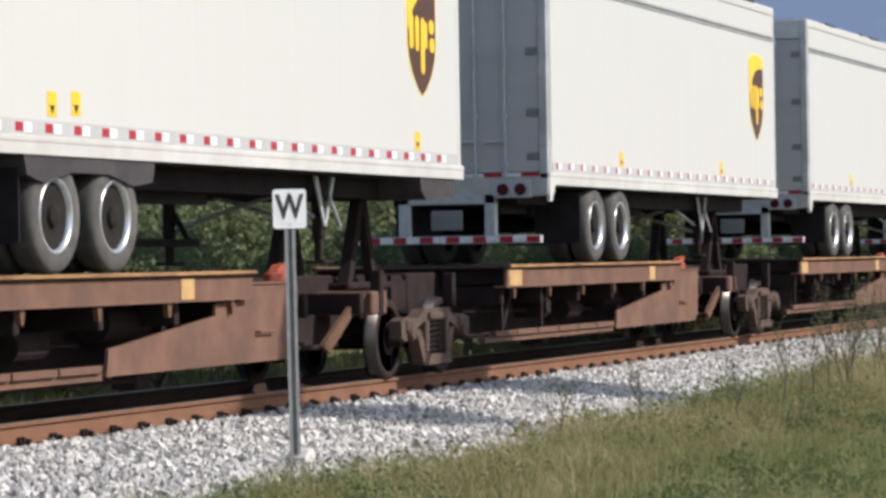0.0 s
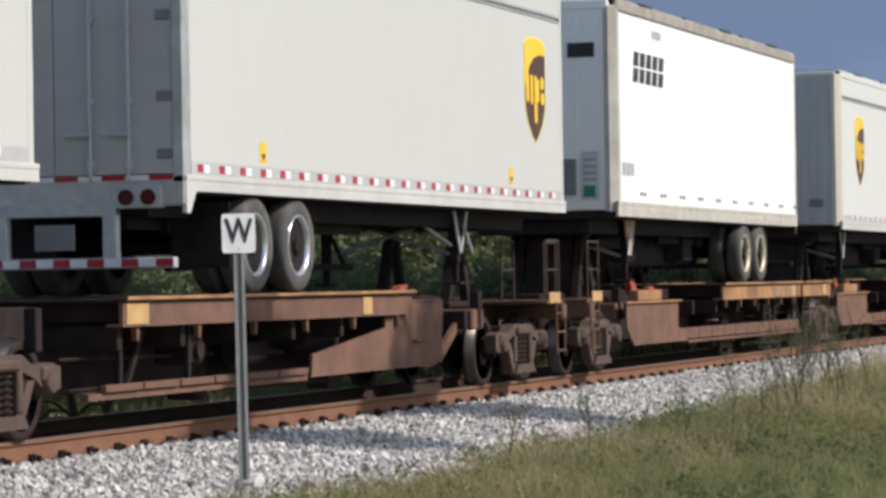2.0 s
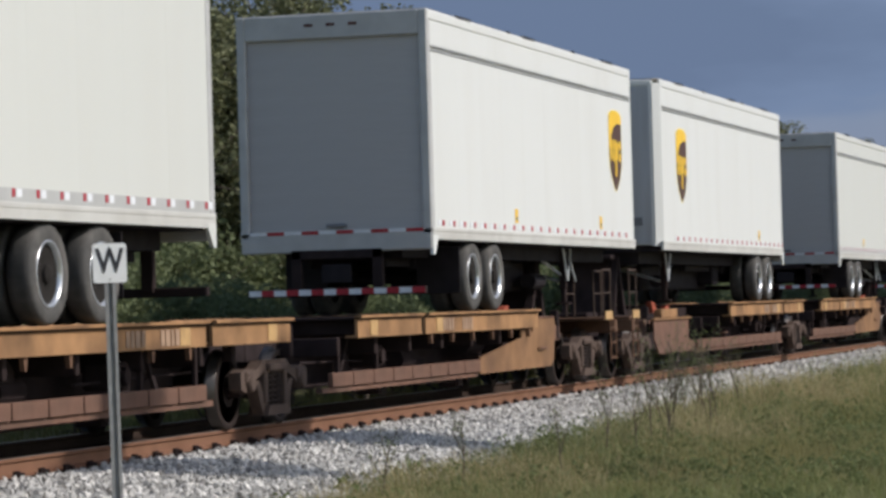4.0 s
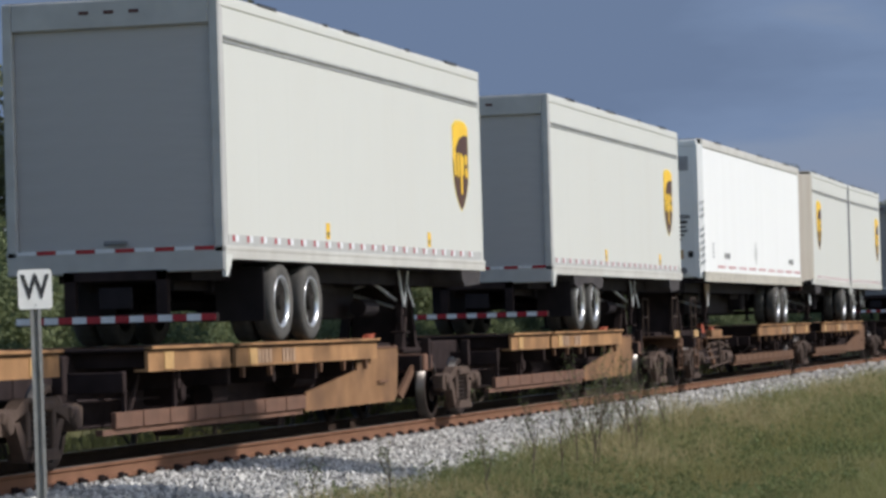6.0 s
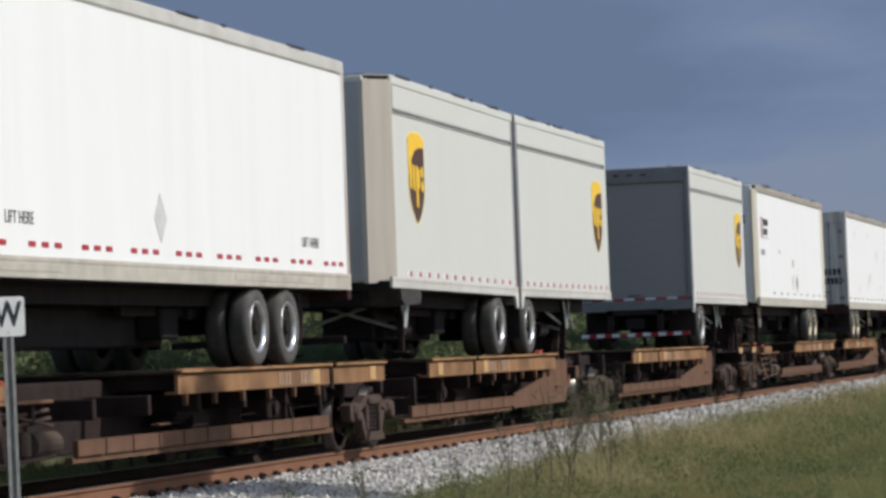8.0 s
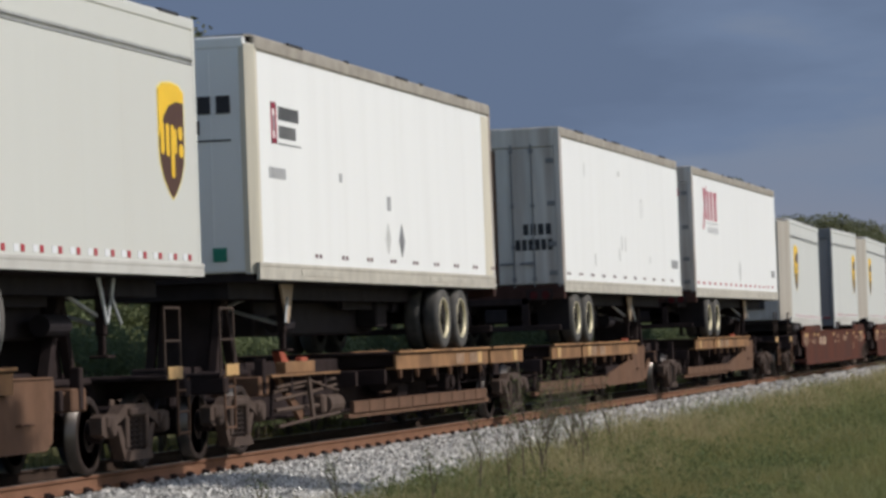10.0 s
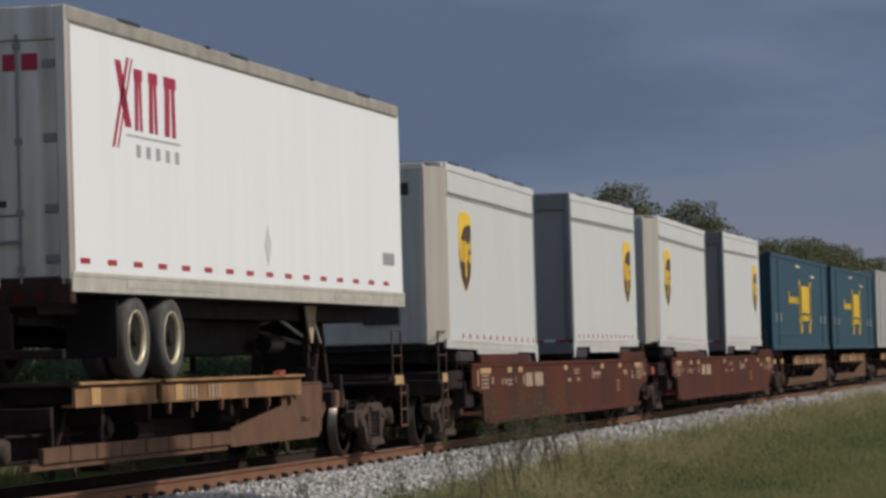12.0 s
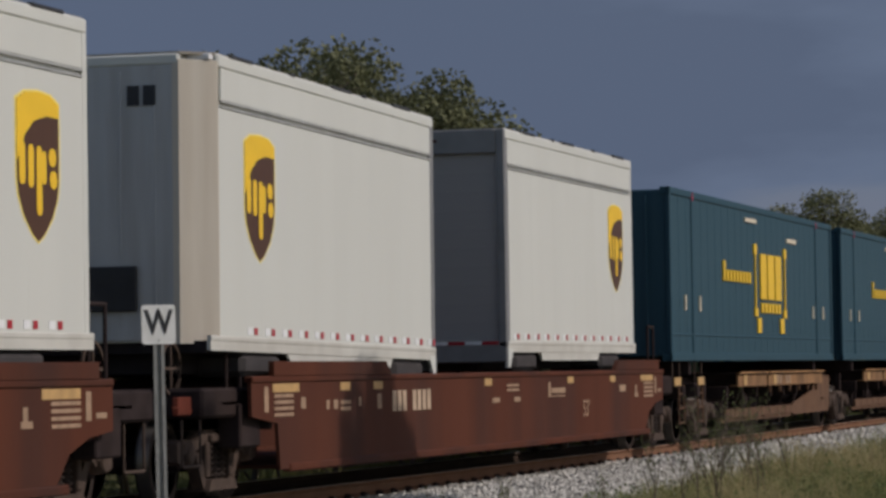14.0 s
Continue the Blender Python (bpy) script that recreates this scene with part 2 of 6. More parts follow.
# Oil stain and the shade under the train, both put into this colour.
OILSHADE = mat("oil-soaked ballast", (0.052, 0.043, 0.038), 0.85, vary=0.4, scale=6, grain=90, bump=0.6, islands=0.3, spec=0.03)
TREAD_DARK = mat("dark lamp glass", (0.075, 0.012, 0.014), 0.2, vary=0.1, bump=0.02)


# ---- mesh building ----
class Shape:
    """Collects faces of one mesh."""

    def __init__(self, flip=None):
        self.v, self.f, self.flip = [], [], flip

    def add(self, verts, faces):
        o = len(self.v)
        self.v += [tuple(v) for v in verts]
        self.f += [tuple(i + o for i in f) for f in faces]
        return self

    def box(self, x0, x1, y0, y1, z0, z1, c=0.0):
        """A box, its edges cut by c."""
        if x0 > x1:
            x0, x1 = x1, x0
        c = min(c, (x1 - x0) * 0.45, (y1 - y0) * 0.45, (z1 - z0) * 0.45)
        if c <= 0:
            v = [(x, y, z) for x in (x0, x1) for y in (y0, y1) for z in (z0, z1)]
            return self.add(v, [(0, 1, 3, 2), (4, 6, 7, 5), (0, 4, 5, 1), (2, 3, 7, 6), (0, 2, 6, 4), (1, 5, 7, 3)])
        v, idx = [], {}
        for i, x in enumerate((x0, x1)):
            for j, y in enumerate((y0, y1)):
                for k, z in enumerate((z0, z1)):
                    s = (1 - 2 * i, 1 - 2 * j, 1 - 2 * k)
                    for a in range(3):
                        q = [x + s[0] * c, y + s[1] * c, z + s[2] * c]
                        q[a] = (x, y, z)[a]
                        idx[i, j, k, a] = len(v)
                        v.append(q)
        f = []
        for a in range(3):
            b, d = (a + 1) % 3, (a + 2) % 3
            for s in (0, 1):
                ring = []
                for u, w in ((0, 0), (1, 0), (1, 1), (0, 1)):
                    key = [0, 0, 0]
                    key[a], key[b], key[d] = s, u, w
                    ring.append(idx[key[0], key[1], key[2], a])
                f.append(tuple(ring if s else ring[::-1]))
            for u in (0, 1):
                for w in (0, 1):
                    key = [0, 0, 0]
                    key[b], key[d] = u, w
                    k0 = list(key)
                    k1 = list(key)
                    k0[a], k1[a] = 0, 1
                    f.append((idx[(*k0, b)], idx[(*k1, b)], idx[(*k1, d)], idx[(*k0, d)]))
        for i in (0, 1):
            for j in (0, 1):
                for k in (0, 1):
                    f.append(tuple(idx[i, j, k, a] for a in range(3)))
        return self.add(v, f)

    def plate(self, pts, y0, y1):
        """A polygon of (x, z) points, thick from y0 to y1."""
        n = len(pts)
        v = [(x, y0, z) for x, z in pts] + [(x, y1, z) for x, z in pts]
        f = [tuple(range(n)), tuple(range(2 * n - 1, n - 1, -1))]
        f += [(i, (i + 1) % n, n + (i + 1) % n, n + i) for i in range(n)]
        return self.add(v, f)

    def sweep(self, pts, x0, x1):
        """A polygon of (y, z) points, swept from x0 to x1."""
        n = len(pts)
        v = [(x0, y, z) for y, z in pts] + [(x1, y, z) for y, z in pts]
        f = [tuple(range(n)), tuple(range(2 * n - 1, n - 1, -1))]
        f += [(i, (i + 1) % n, n + (i + 1) % n, n + i) for i in range(n)]
        return self.add(v, f)

    def slab(self, pts, z0, z1):
        """A polygon of (x, y) points, thick from z0 to z1."""
        n = len(pts)
        v = [(x, y, z0) for x, y in pts] + [(x, y, z1) for x, y in pts]
        f = [tuple(range(n)), tuple(range(2 * n - 1, n - 1, -1))]
        f += [(i, (i + 1) % n, n + (i + 1) % n, n + i) for i in range(n)]
        return self.add(v, f)

    def lathe(self, prof, cx, cz, y0, seg=28, caps=True):
        """Rings of (radius, offset along y) about the y axis through (cx, cz)."""
        v = [(cx + r * math.cos(6.28318 * i / seg), y0 + d, cz + r * math.sin(6.28318 * i / seg)) for r, d in prof for i in range(seg)]
        f = []
        for k in range(len(prof) - 1):
            for i in range(seg):
                j = (i + 1) % seg
                f.append((k * seg + i, k * seg + j, (k + 1) * seg + j, (k + 1) * seg + i))
        if caps:
            f.append(tuple(range(seg)))
            f.append(tuple(range(len(prof) * seg - 1, (len(prof) - 1) * seg - 1, -1)))
        return self.add(v, f)

    def rod(self, a, b, r, seg=8, r2=None):
        """A round bar from a to b."""
        a, b = Vector(a), Vector(b)
        w = (b - a).normalized()
        u = w.cross(Vector((0, 0, 1)) if abs(w.z) < 0.9 else Vector((1, 0, 0))).normalized()
        t = w.cross(u)
        r2 = r if r2 is None else r2
        v = []
        for q, rr in ((a, r), (b, r2)):
            v += [q + (u * math.cos(6.28318 * i / seg) + t * math.sin(6.28318 * i / seg)) * rr for i in range(seg)]
        f = [(i, (i + 1) % seg, seg + (i + 1) % seg, seg + i) for i in range(seg)]
        f += [tuple(range(seg))[::-1], tuple(range(seg, 2 * seg))]
        return self.add(v, f)

    def mesh(self, name, material):
        me = bpy.data.meshes.new(name)
        v, f = self.v, self.f
        if self.flip is not None:
            v = [(self.flip - x, y, z) for x, y, z in v]
            f = [q[::-1] for q in f]
        me.from_pydata(v, [], f)
        me.materials.append(material)
        me.update()
        return me


CACHE = {}


def part(name, key, build, material, parent, label="", at=(0, 0, 0), flip=None):
    """One mesh object under a thing or a part; alike parts share the mesh made under key."""
    k = (key, flip, material.name)
    if k not in CACHE:
        sh = Shape(flip)
        build(sh)
        CACHE[k] = sh.mesh(name, material)
    ob = new(name, CACHE[k])
    ob.parent = parent
    ob.location = at
    if label:
        tagged(ob, label)
    return ob


def part_each(name, key, build, material, parent, label="", flip=None):
    """Every shape that build adds becomes a part of its own."""
    sh = Shape()
    cuts = []
    def add(verts, faces):
        cuts.append(Shape().add(verts, faces))
        return sh
    sh.add = add
    build(sh)
    for i, one in enumerate(cuts):
        part(name, "%s%d" % (key, i), lambda s, one=one: plain_copy(s, one), material, parent, label, flip=flip)


def plain_copy(s, one):
    s.v, s.f = list(one.v), list(one.f)


def smooth(ob, angle=35):
    ob.data.shade_smooth()
    return ob


def thing(name, label, category, group="", kind="", at=(0, 0, 0)):
    ob = new(name)
    ob.empty_display_size = 0.5
    ob.location = at
    return tagged(ob, label, category, group, kind)


def lettering(name, text, size, material, parent, m, label="", thick=0.003, bold=0.0):
    """Writing in the built-in font as a mesh part, at the pose m."""
    cu = bpy.data.curves.new(name, "FONT")
    cu.body, cu.size, cu.extrude, cu.offset = text, size, thick, bold
    cu.align_x, cu.align_y = "CENTER", "CENTER"
    tmp = bpy.data.objects.new(name, cu)
    scene.collection.objects.link(tmp)
    me = bpy.data.meshes.new_from_object(tmp.evaluated_get(bpy.context.evaluated_depsgraph_get()))
    bpy.data.objects.remove(tmp)
    me.materials.clear()
    me.materials.append(material)
    ob = new(name, me)
    ob.parent = parent
    ob.matrix_local = m
    if label:
        tagged(ob, label)
    return ob


# ---- the setting ----
YC = 12.395          # middle of the track
GZ = -0.45           # the ground


def build_ground():
    xs = sorted({-4000.0, -1500.0, -500.0, -200.0, -80.0, *[float(x) for x in range(-40, 241, 4)], 300.0, 400.0, 600.0, 1000.0, 2000.0, 4500.0})
    ys = sorted({-4000.0, -1500.0, -500.0, -200.0, -80.0, -30.0, *[float(y) for y in range(-12, 49, 2)], 70.0, 120.0, 250.0, 600.0, 1500.0, 4500.0})
    v = []
    for x in xs:
        for y in ys:
            near = abs(x) < 300 and abs(y) < 60
            v.append((x, y, GZ - 0.03 + (0.05 * noise.noise((x * 0.15, y * 0.2, 0)) if near else 0)))
    n = len(ys)
    f = [(i * n + j, (i + 1) * n + j, (i + 1) * n + j + 1, i * n + j + 1) for i in range(len(xs) - 1) for j in range(n - 1)]
    me = bpy.data.meshes.new("ground")
    me.from_pydata(v, [], f)
    me.materials.append(SOIL)
    me.shade_smooth()
    return tagged(new("ground", me), "flat grassy ground beside the railway", "ground", kind="structure")


build_ground()

# the stone bed of the track
BEDLINE = [(8.55, GZ - 0.10), (9.1, GZ + 0.10), (10.55, -0.215), (14.2, -0.215), (16.3, GZ - 0.1)]


def bed_z(y):
    return float(np.interp(y, [p[0] for p in BEDLINE], [p[1] for p in BEDLINE]))


def build_bed():
    sh = Shape()
    xs = [-200 + 8 * i for i in range(26)] + [8 + 1.0 * i for i in range(110)] + [118 + 20 * i for i in range(50)]
    ys = [8.55, 8.8, 9.1, 9.5, 9.9, 10.3, 10.55, 11.0, 11.5, 12.395, 13.5, 14.2, 15.2, 16.3]
    v = [(x, y, bed_z(y) + (0.02 * noise.noise((x * 0.9, y * 1.3, 3)) if 8.6 < y < 16 else 0)) for x in xs for y in ys]
    n = len(ys)
    sh.add(v, [(i * n + j, (i + 1) * n + j, (i + 1) * n + j + 1, i * n + j + 1) for i in range(len(xs) - 1) for j in range(n - 1)])
    return tagged(new("ballast_bed", sh.mesh("ballast_bed", BED)), "raised bed of grey crushed stone under the track", "ballast", kind="structure")


build_bed()


def build_stones():
    """Loose crushed stone on the near shoulder and between the rails."""
    rng = np.random.default_rng(7)
    base = np.array([(1, 0, 0), (-1, 0, 0), (0, 1, 0), (0, -1, 0), (0, 0, 1), (0, 0, -1), (.62, .62, .62), (-.62, -.62, .62)], float)
    tri = np.array([(4, 6, 2), (4, 0, 6), (6, 0, 2), (4, 2, 1), (4, 1, 7), (7, 1, 3), (4, 7, 3), (4, 3, 0), (0, 5, 2), (2, 5, 1), (1, 5, 3), (3, 5, 0)])
    spots = []
    for x0, x1, y0, y1, count, size in ((12, 48, 8.75, 11.55, 36000, 0.034), (48, 80, 8.75, 11.55, 15000, 0.045), (80, 150, 8.8, 11.5, 9000, 0.07), ):
        xy = np.column_stack([rng.uniform(x0, x1, count), rng.uniform(y0, y1, count)])
        spots.append((xy, rng.uniform(0.6, 1.5, count) * size))
    xy = np.concatenate([s[0] for s in spots])
    r = np.concatenate([s[1] for s in spots])
    n = len(xy)
    z = np.interp(xy[:, 1], [p[0] for p in BEDLINE], [p[1] for p in BEDLINE]) + r * rng.uniform(0.0, 0.8, n)
    a, b = rng.uniform(0, 6.28, n), rng.uniform(0, 6.28, n)
    ca, sa, cb, sb = np.cos(a), np.sin(a), np.cos(b), np.sin(b)
    rot = np.zeros((n, 3, 3))
    rot[:, 0, 0], rot[:, 0, 1], rot[:, 1, 0], rot[:, 1, 1], rot[:, 2, 2] = ca, -sa, sa, ca, 1
    tilt = np.zeros((n, 3, 3))
    tilt[:, 0, 0], tilt[:, 1, 1], tilt[:, 1, 2], tilt[:, 2, 1], tilt[:, 2, 2] = 1, cb, -sb, sb, cb
    pts = base[None] * rng.uniform(0.65, 1.2, (n, 8, 1)) * rng.uniform(0.6, 1.1, (n, 1, 3))
    pts = np.einsum("nij,nkj->nki", rot @ tilt, pts) * r[:, None, None]
    pts += np.column_stack([xy, z])[:, None, :]
    faces = (tri[None] + (np.arange(n) * 8)[:, None, None]).reshape(-1, 3)
    me = bpy.data.meshes.new("ballast_stones")
    me.from_pydata(pts.reshape(-1, 3).tolist(), [], faces.tolist())
    me.materials.append(STONE)
    return tagged(new("ballast_stones", me), "loose pale grey crushed granite ballast stones", "gravel", kind="stuff")


build_stones()


def build_oil_shade_strip():
    """Stone between the rails: oil stain plus the train's shade put into the colour."""
    rng = random.Random(17)
    sh = Shape()
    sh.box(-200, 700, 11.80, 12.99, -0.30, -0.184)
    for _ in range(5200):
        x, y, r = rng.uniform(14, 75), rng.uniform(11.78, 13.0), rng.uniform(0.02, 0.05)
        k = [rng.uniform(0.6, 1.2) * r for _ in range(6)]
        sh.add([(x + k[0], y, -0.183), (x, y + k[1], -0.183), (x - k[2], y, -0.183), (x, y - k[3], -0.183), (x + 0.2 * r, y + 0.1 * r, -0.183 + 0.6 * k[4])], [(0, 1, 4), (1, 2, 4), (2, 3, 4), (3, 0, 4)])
    return tagged(new("oiled_ballast", sh.mesh("oiled_ballast", OILSHADE)), "dark oil-soaked ballast stones between the rails", "gravel", kind="stuff")


build_oil_shade_strip()


def build_track():
    track = thing("railway_track", "rusty steel rails on timber ties in stone ballast", "railway track", kind="structure")
    prof = [(-0.075, -0.172), (0.075, -0.172), (0.075, -0.155), (0.012, -0.13), (0.009, -0.045), (0.036, -0.03), (0.036, -0.004), (0.028, -0.0005),
            (-0.028, -0.0005), (-0.036, -0.004), (-0.036, -0.03), (-0.009, -0.045), (-0.012, -0.13), (-0.075, -0.155)]
    for side in (-0.7535, 0.7535):
        # The far rail's colour also carries the train's shade.
        rail = part("rail", "rail", lambda s: s.sweep(prof, -300, 900), RAILRUST if side < 0 else GREASESHADE, track, at=(0, YC + side, 0))
        part("rail_head", "railhead", lambda s: s.box(-300, 900, -0.03, 0.03, -0.0004, 0.003), RAILTOP, rail, "worn bright running surface")
    for i in range(290):
        x = 14 + i * 0.6
        part("tie", "tie", lambda s: s.box(-0.115, 0.115, -1.3, 1.3, -0.36, -0.19, 0.012), TIE, track, at=(x, YC, 0))
    for i in range(200):
        x = 14 + i * 0.6
        plate = part("tie_plate", "tieplate", lambda s: (s.box(-0.09, 0.09, -0.17, 0.17, -0.19, -0.172, 0.004)
                     .box(-0.05, -0.02, -0.125, -0.085, -0.172, -0.11, 0.006).box(0.02, 0.05, -0.125, -0.085, -0.172, -0.11, 0.006)
                     .box(0.11, 0.15, -0.13, -0.05, -0.185, -0.13, 0.008)), SPINE, track, at=(x, YC - 0.7535, 0))
    return track


build_track()


# the storm sky far behind
def build_backdrop():
    sh = Shape()
    n = 40
    R = 3200
    rows = [(-40, R), (0, R), (150, R), (400, R), (800, R), (1500, R * 0.9)]
    v = [(r * math.sin(radians(20 + 100 * i / n)), r * math.cos(radians(20 + 100 * i / n)), z) for z, r in rows for i in range(n + 1)]
    m = n + 1
    sh.add(v, [(k * m + i, k * m + i + 1, (k + 1) * m + i + 1, (k + 1) * m + i) for k in range(len(rows) - 1) for i in range(n)])
    cloud = bpy.data.materials.new("storm cloud")
    cloud.use_nodes = True
    nt = cloud.node_tree
    N, L = nt.nodes, nt.links
    N.remove(N["Principled BSDF"])
    em = N.new("ShaderNodeEmission")
    tc = N.new("ShaderNodeTexCoord")
    mp = N.new("ShaderNodeMapping")
    mp.inputs["Scale"].default_value = (0.0011, 0.0011, 0.0042)
    mp.inputs["Rotation"].default_value = (0, radians(9), 0)
    L.new(tc.outputs["Object"], mp.inputs[0])
    no = N.new("ShaderNodeTexNoise")
    no.inputs["Scale"].default_value, no.inputs["Detail"].default_value, no.inputs["Roughness"].default_value = 1.3, 6, 0.5
    L.new(mp.outputs[0], no.inputs["Vector"])
    sep = N.new("ShaderNodeSeparateXYZ")
    L.new(tc.outputs["Object"], sep.inputs[0])
    hi = N.new("ShaderNodeMapRange")
    hi.inputs[1].default_value, hi.inputs[2].default_value = 60, 400
    hi.inputs[3].default_value, hi.inputs[4].default_value = 0.18, -0.15
    L.new(sep.outputs[2], hi.inputs[0])
    calm = N.new("ShaderNodeMath")
    calm.operation = "MULTIPLY_ADD"
    calm.inputs[1].default_value, calm.inputs[2].default_value = 0.75, 0.125
    L.new(no.outputs[0], calm.inputs[0])
    add = N.new("ShaderNodeMath")
    add.operation = "ADD"
    L.new(calm.outputs[0], add.inputs[0])
    L.new(hi.outputs[0], add.inputs[1])
    ra = N.new("ShaderNodeValToRGB")
    e = ra.color_ramp.elements
    e[0].position, e[0].color = 0.42, (0.150, 0.205, 0.320, 1)
    e[1].position, e[1].color = 0.72, (0.280, 0.300, 0.375, 1)
    for at, rgb in ((0.50, (0.188, 0.254, 0.388, 1)), (0.545, (0.228, 0.284, 0.395, 1))):
        e.new(at).color = rgb
    L.new(add.outputs[0], ra.inputs[0])
    L.new(ra.outputs[0], em.inputs[0])
    em.inputs[1].default_value = 1.0
    L.new(em.outputs[0], N["Material Output"].inputs[0])
    ob = new("sky_backdrop", sh.mesh("sky_backdrop", cloud))
    ob.data.shade_smooth()
    return tagged(ob, "distant blue-grey storm clouds over the horizon", "sky", kind="structure")


build_backdrop()

# ---- railway trucks ----
def truck(car, x, cast=None):
    """A two-axle bogie under car, its middle at x."""
    cast = cast or CAST
    # Bolster and springs are coloured dark to put shade in the frame's openings.
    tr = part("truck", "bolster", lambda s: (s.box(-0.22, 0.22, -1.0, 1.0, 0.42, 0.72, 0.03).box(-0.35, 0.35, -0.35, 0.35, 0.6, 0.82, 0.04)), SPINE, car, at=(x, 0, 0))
    def frame_side(s):
        s.plate([(-1.16, 0.44), (-1.16, 0.62), (-0.98, 0.66), (-0.62, 0.64), (-0.4, 0.74), (0.4, 0.74), (0.62, 0.64), (0.98, 0.66), (1.16, 0.62), (1.16, 0.44),
                 (1.02, 0.40), (0.78, 0.46), (0.66, 0.53), (0.40, 0.60), (-0.40, 0.60), (-0.66, 0.53), (-0.78, 0.46), (-1.02, 0.40)], -0.07, 0.07)
        for k in (-1, 1):
            pts = [(k * 0.66, 0.52), (k * 0.52, 0.52), (k * 0.30, 0.26), (k * 0.30, 0.15), (k * 0.42, 0.15)]
            s.plate(pts, -0.065, 0.065)
            s.box(k * 0.34 - 0.05, k * 0.34 + 0.05, -0.09, 0.09, 0.26, 0.62, 0.015)
            s.box(k * 0.89 - 0.13, k * 0.89 + 0.13, -0.10, 0.10, 0.50, 0.63, 0.02)
        s.plate([(-0.42, 0.13), (0.42, 0.13), (0.34, 0.24), (-0.34, 0.24)], -0.12, 0.12)
        s.box(-0.30, 0.30, -0.12, 0.12, 0.61, 0.70, 0.02)
    def coils(s):
        rings = [(0.04, 0.24), (0.052, 0.24)]
        for k in range(6):
            z = 0.262 + k * 0.058
            rings += [(0.052, z), (0.076, z + 0.008), (0.076, z + 0.026), (0.052, z + 0.034)]
        rings += [(0.052, 0.62), (0.04, 0.62)]
        n = 10
        s.add([(r * math.cos(6.2832 * i / n), r * math.sin(6.2832 * i / n), z) for r, z in rings for i in range(n)],
              [(q * n + i, q * n + (i + 1) % n, (q + 1) * n + (i + 1) % n, (q + 1) * n + i) for q in range(len(rings) - 1) for i in range(n)])
    def wheel(s):
        s.lathe([(0.10, -0.06), (0.16, -0.055), (0.30, -0.03), (0.36, -0.058), (0.418, -0.055), (0.422, -0.05)], 0, 0, 0, 36)
    def tread(s):
        s.lathe([(0.40, -0.052), (0.424, -0.050), (0.428, 0.045), (0.455, 0.055), (0.452, 0.085), (0.36, 0.088)], 0, 0, 0, 36)
    def cap(s):
        s.lathe([(0.04, -0.10), (0.085, -0.095), (0.10, -0.07), (0.115, 0.0), (0.115, 0.10)], 0, 0, 0, 18)
    for side in (-1, 1):
        turn = 1 if side < 0 else -1
        part("side_frame", "sideframe", frame_side, cast, tr, at=(0, side * 1.0, 0))
        for cx in (-0.18, 0.0, 0.18):
            part("spring", "spring", coils, WHEELSTEEL, tr, at=(cx, side * 1.0, 0))
        for k in (-0.89, 0.89):
            w = part("wheel", "wheelface%d" % turn, wheel, WHEELSTEEL, tr, at=(k, side * 0.775, 0.424))
            t = part("wheel_tread", "wheeltread", tread, TREAD, tr, "polished steel wheel tread", at=(k, side * 0.775, 0.424))
            smooth(w), smooth(t)
            if side > 0:
                w.rotation_euler = t.rotation_euler = (0, 0, math.pi)
            c = part("bearing_cap", "bearingcap", cap, cast, tr, at=(k, side * 1.03, 0.5))
            if side > 0:
                c.rotation_euler = (0, 0, math.pi)
    for k in (-0.89, 0.89):
        part("axle", "railaxle", lambda s: s.rod((0, -0.98, 0.424), (0, 0.98, 0.424), 0.08, 12), SPINE, tr, at=(k, 0, 0))
    part("brake_beam", "brakebeam", lambda s: (s.box(-0.38, -0.30, -0.7, 0.7, 0.30, 0.40, 0.01).box(0.30, 0.38, -0.7, 0.7, 0.30, 0.40, 0.01).rod((-0.36, -0.3, 0.36), (0.36, -0.3, 0.30), 0.025)), SPINE, tr)
    return tr


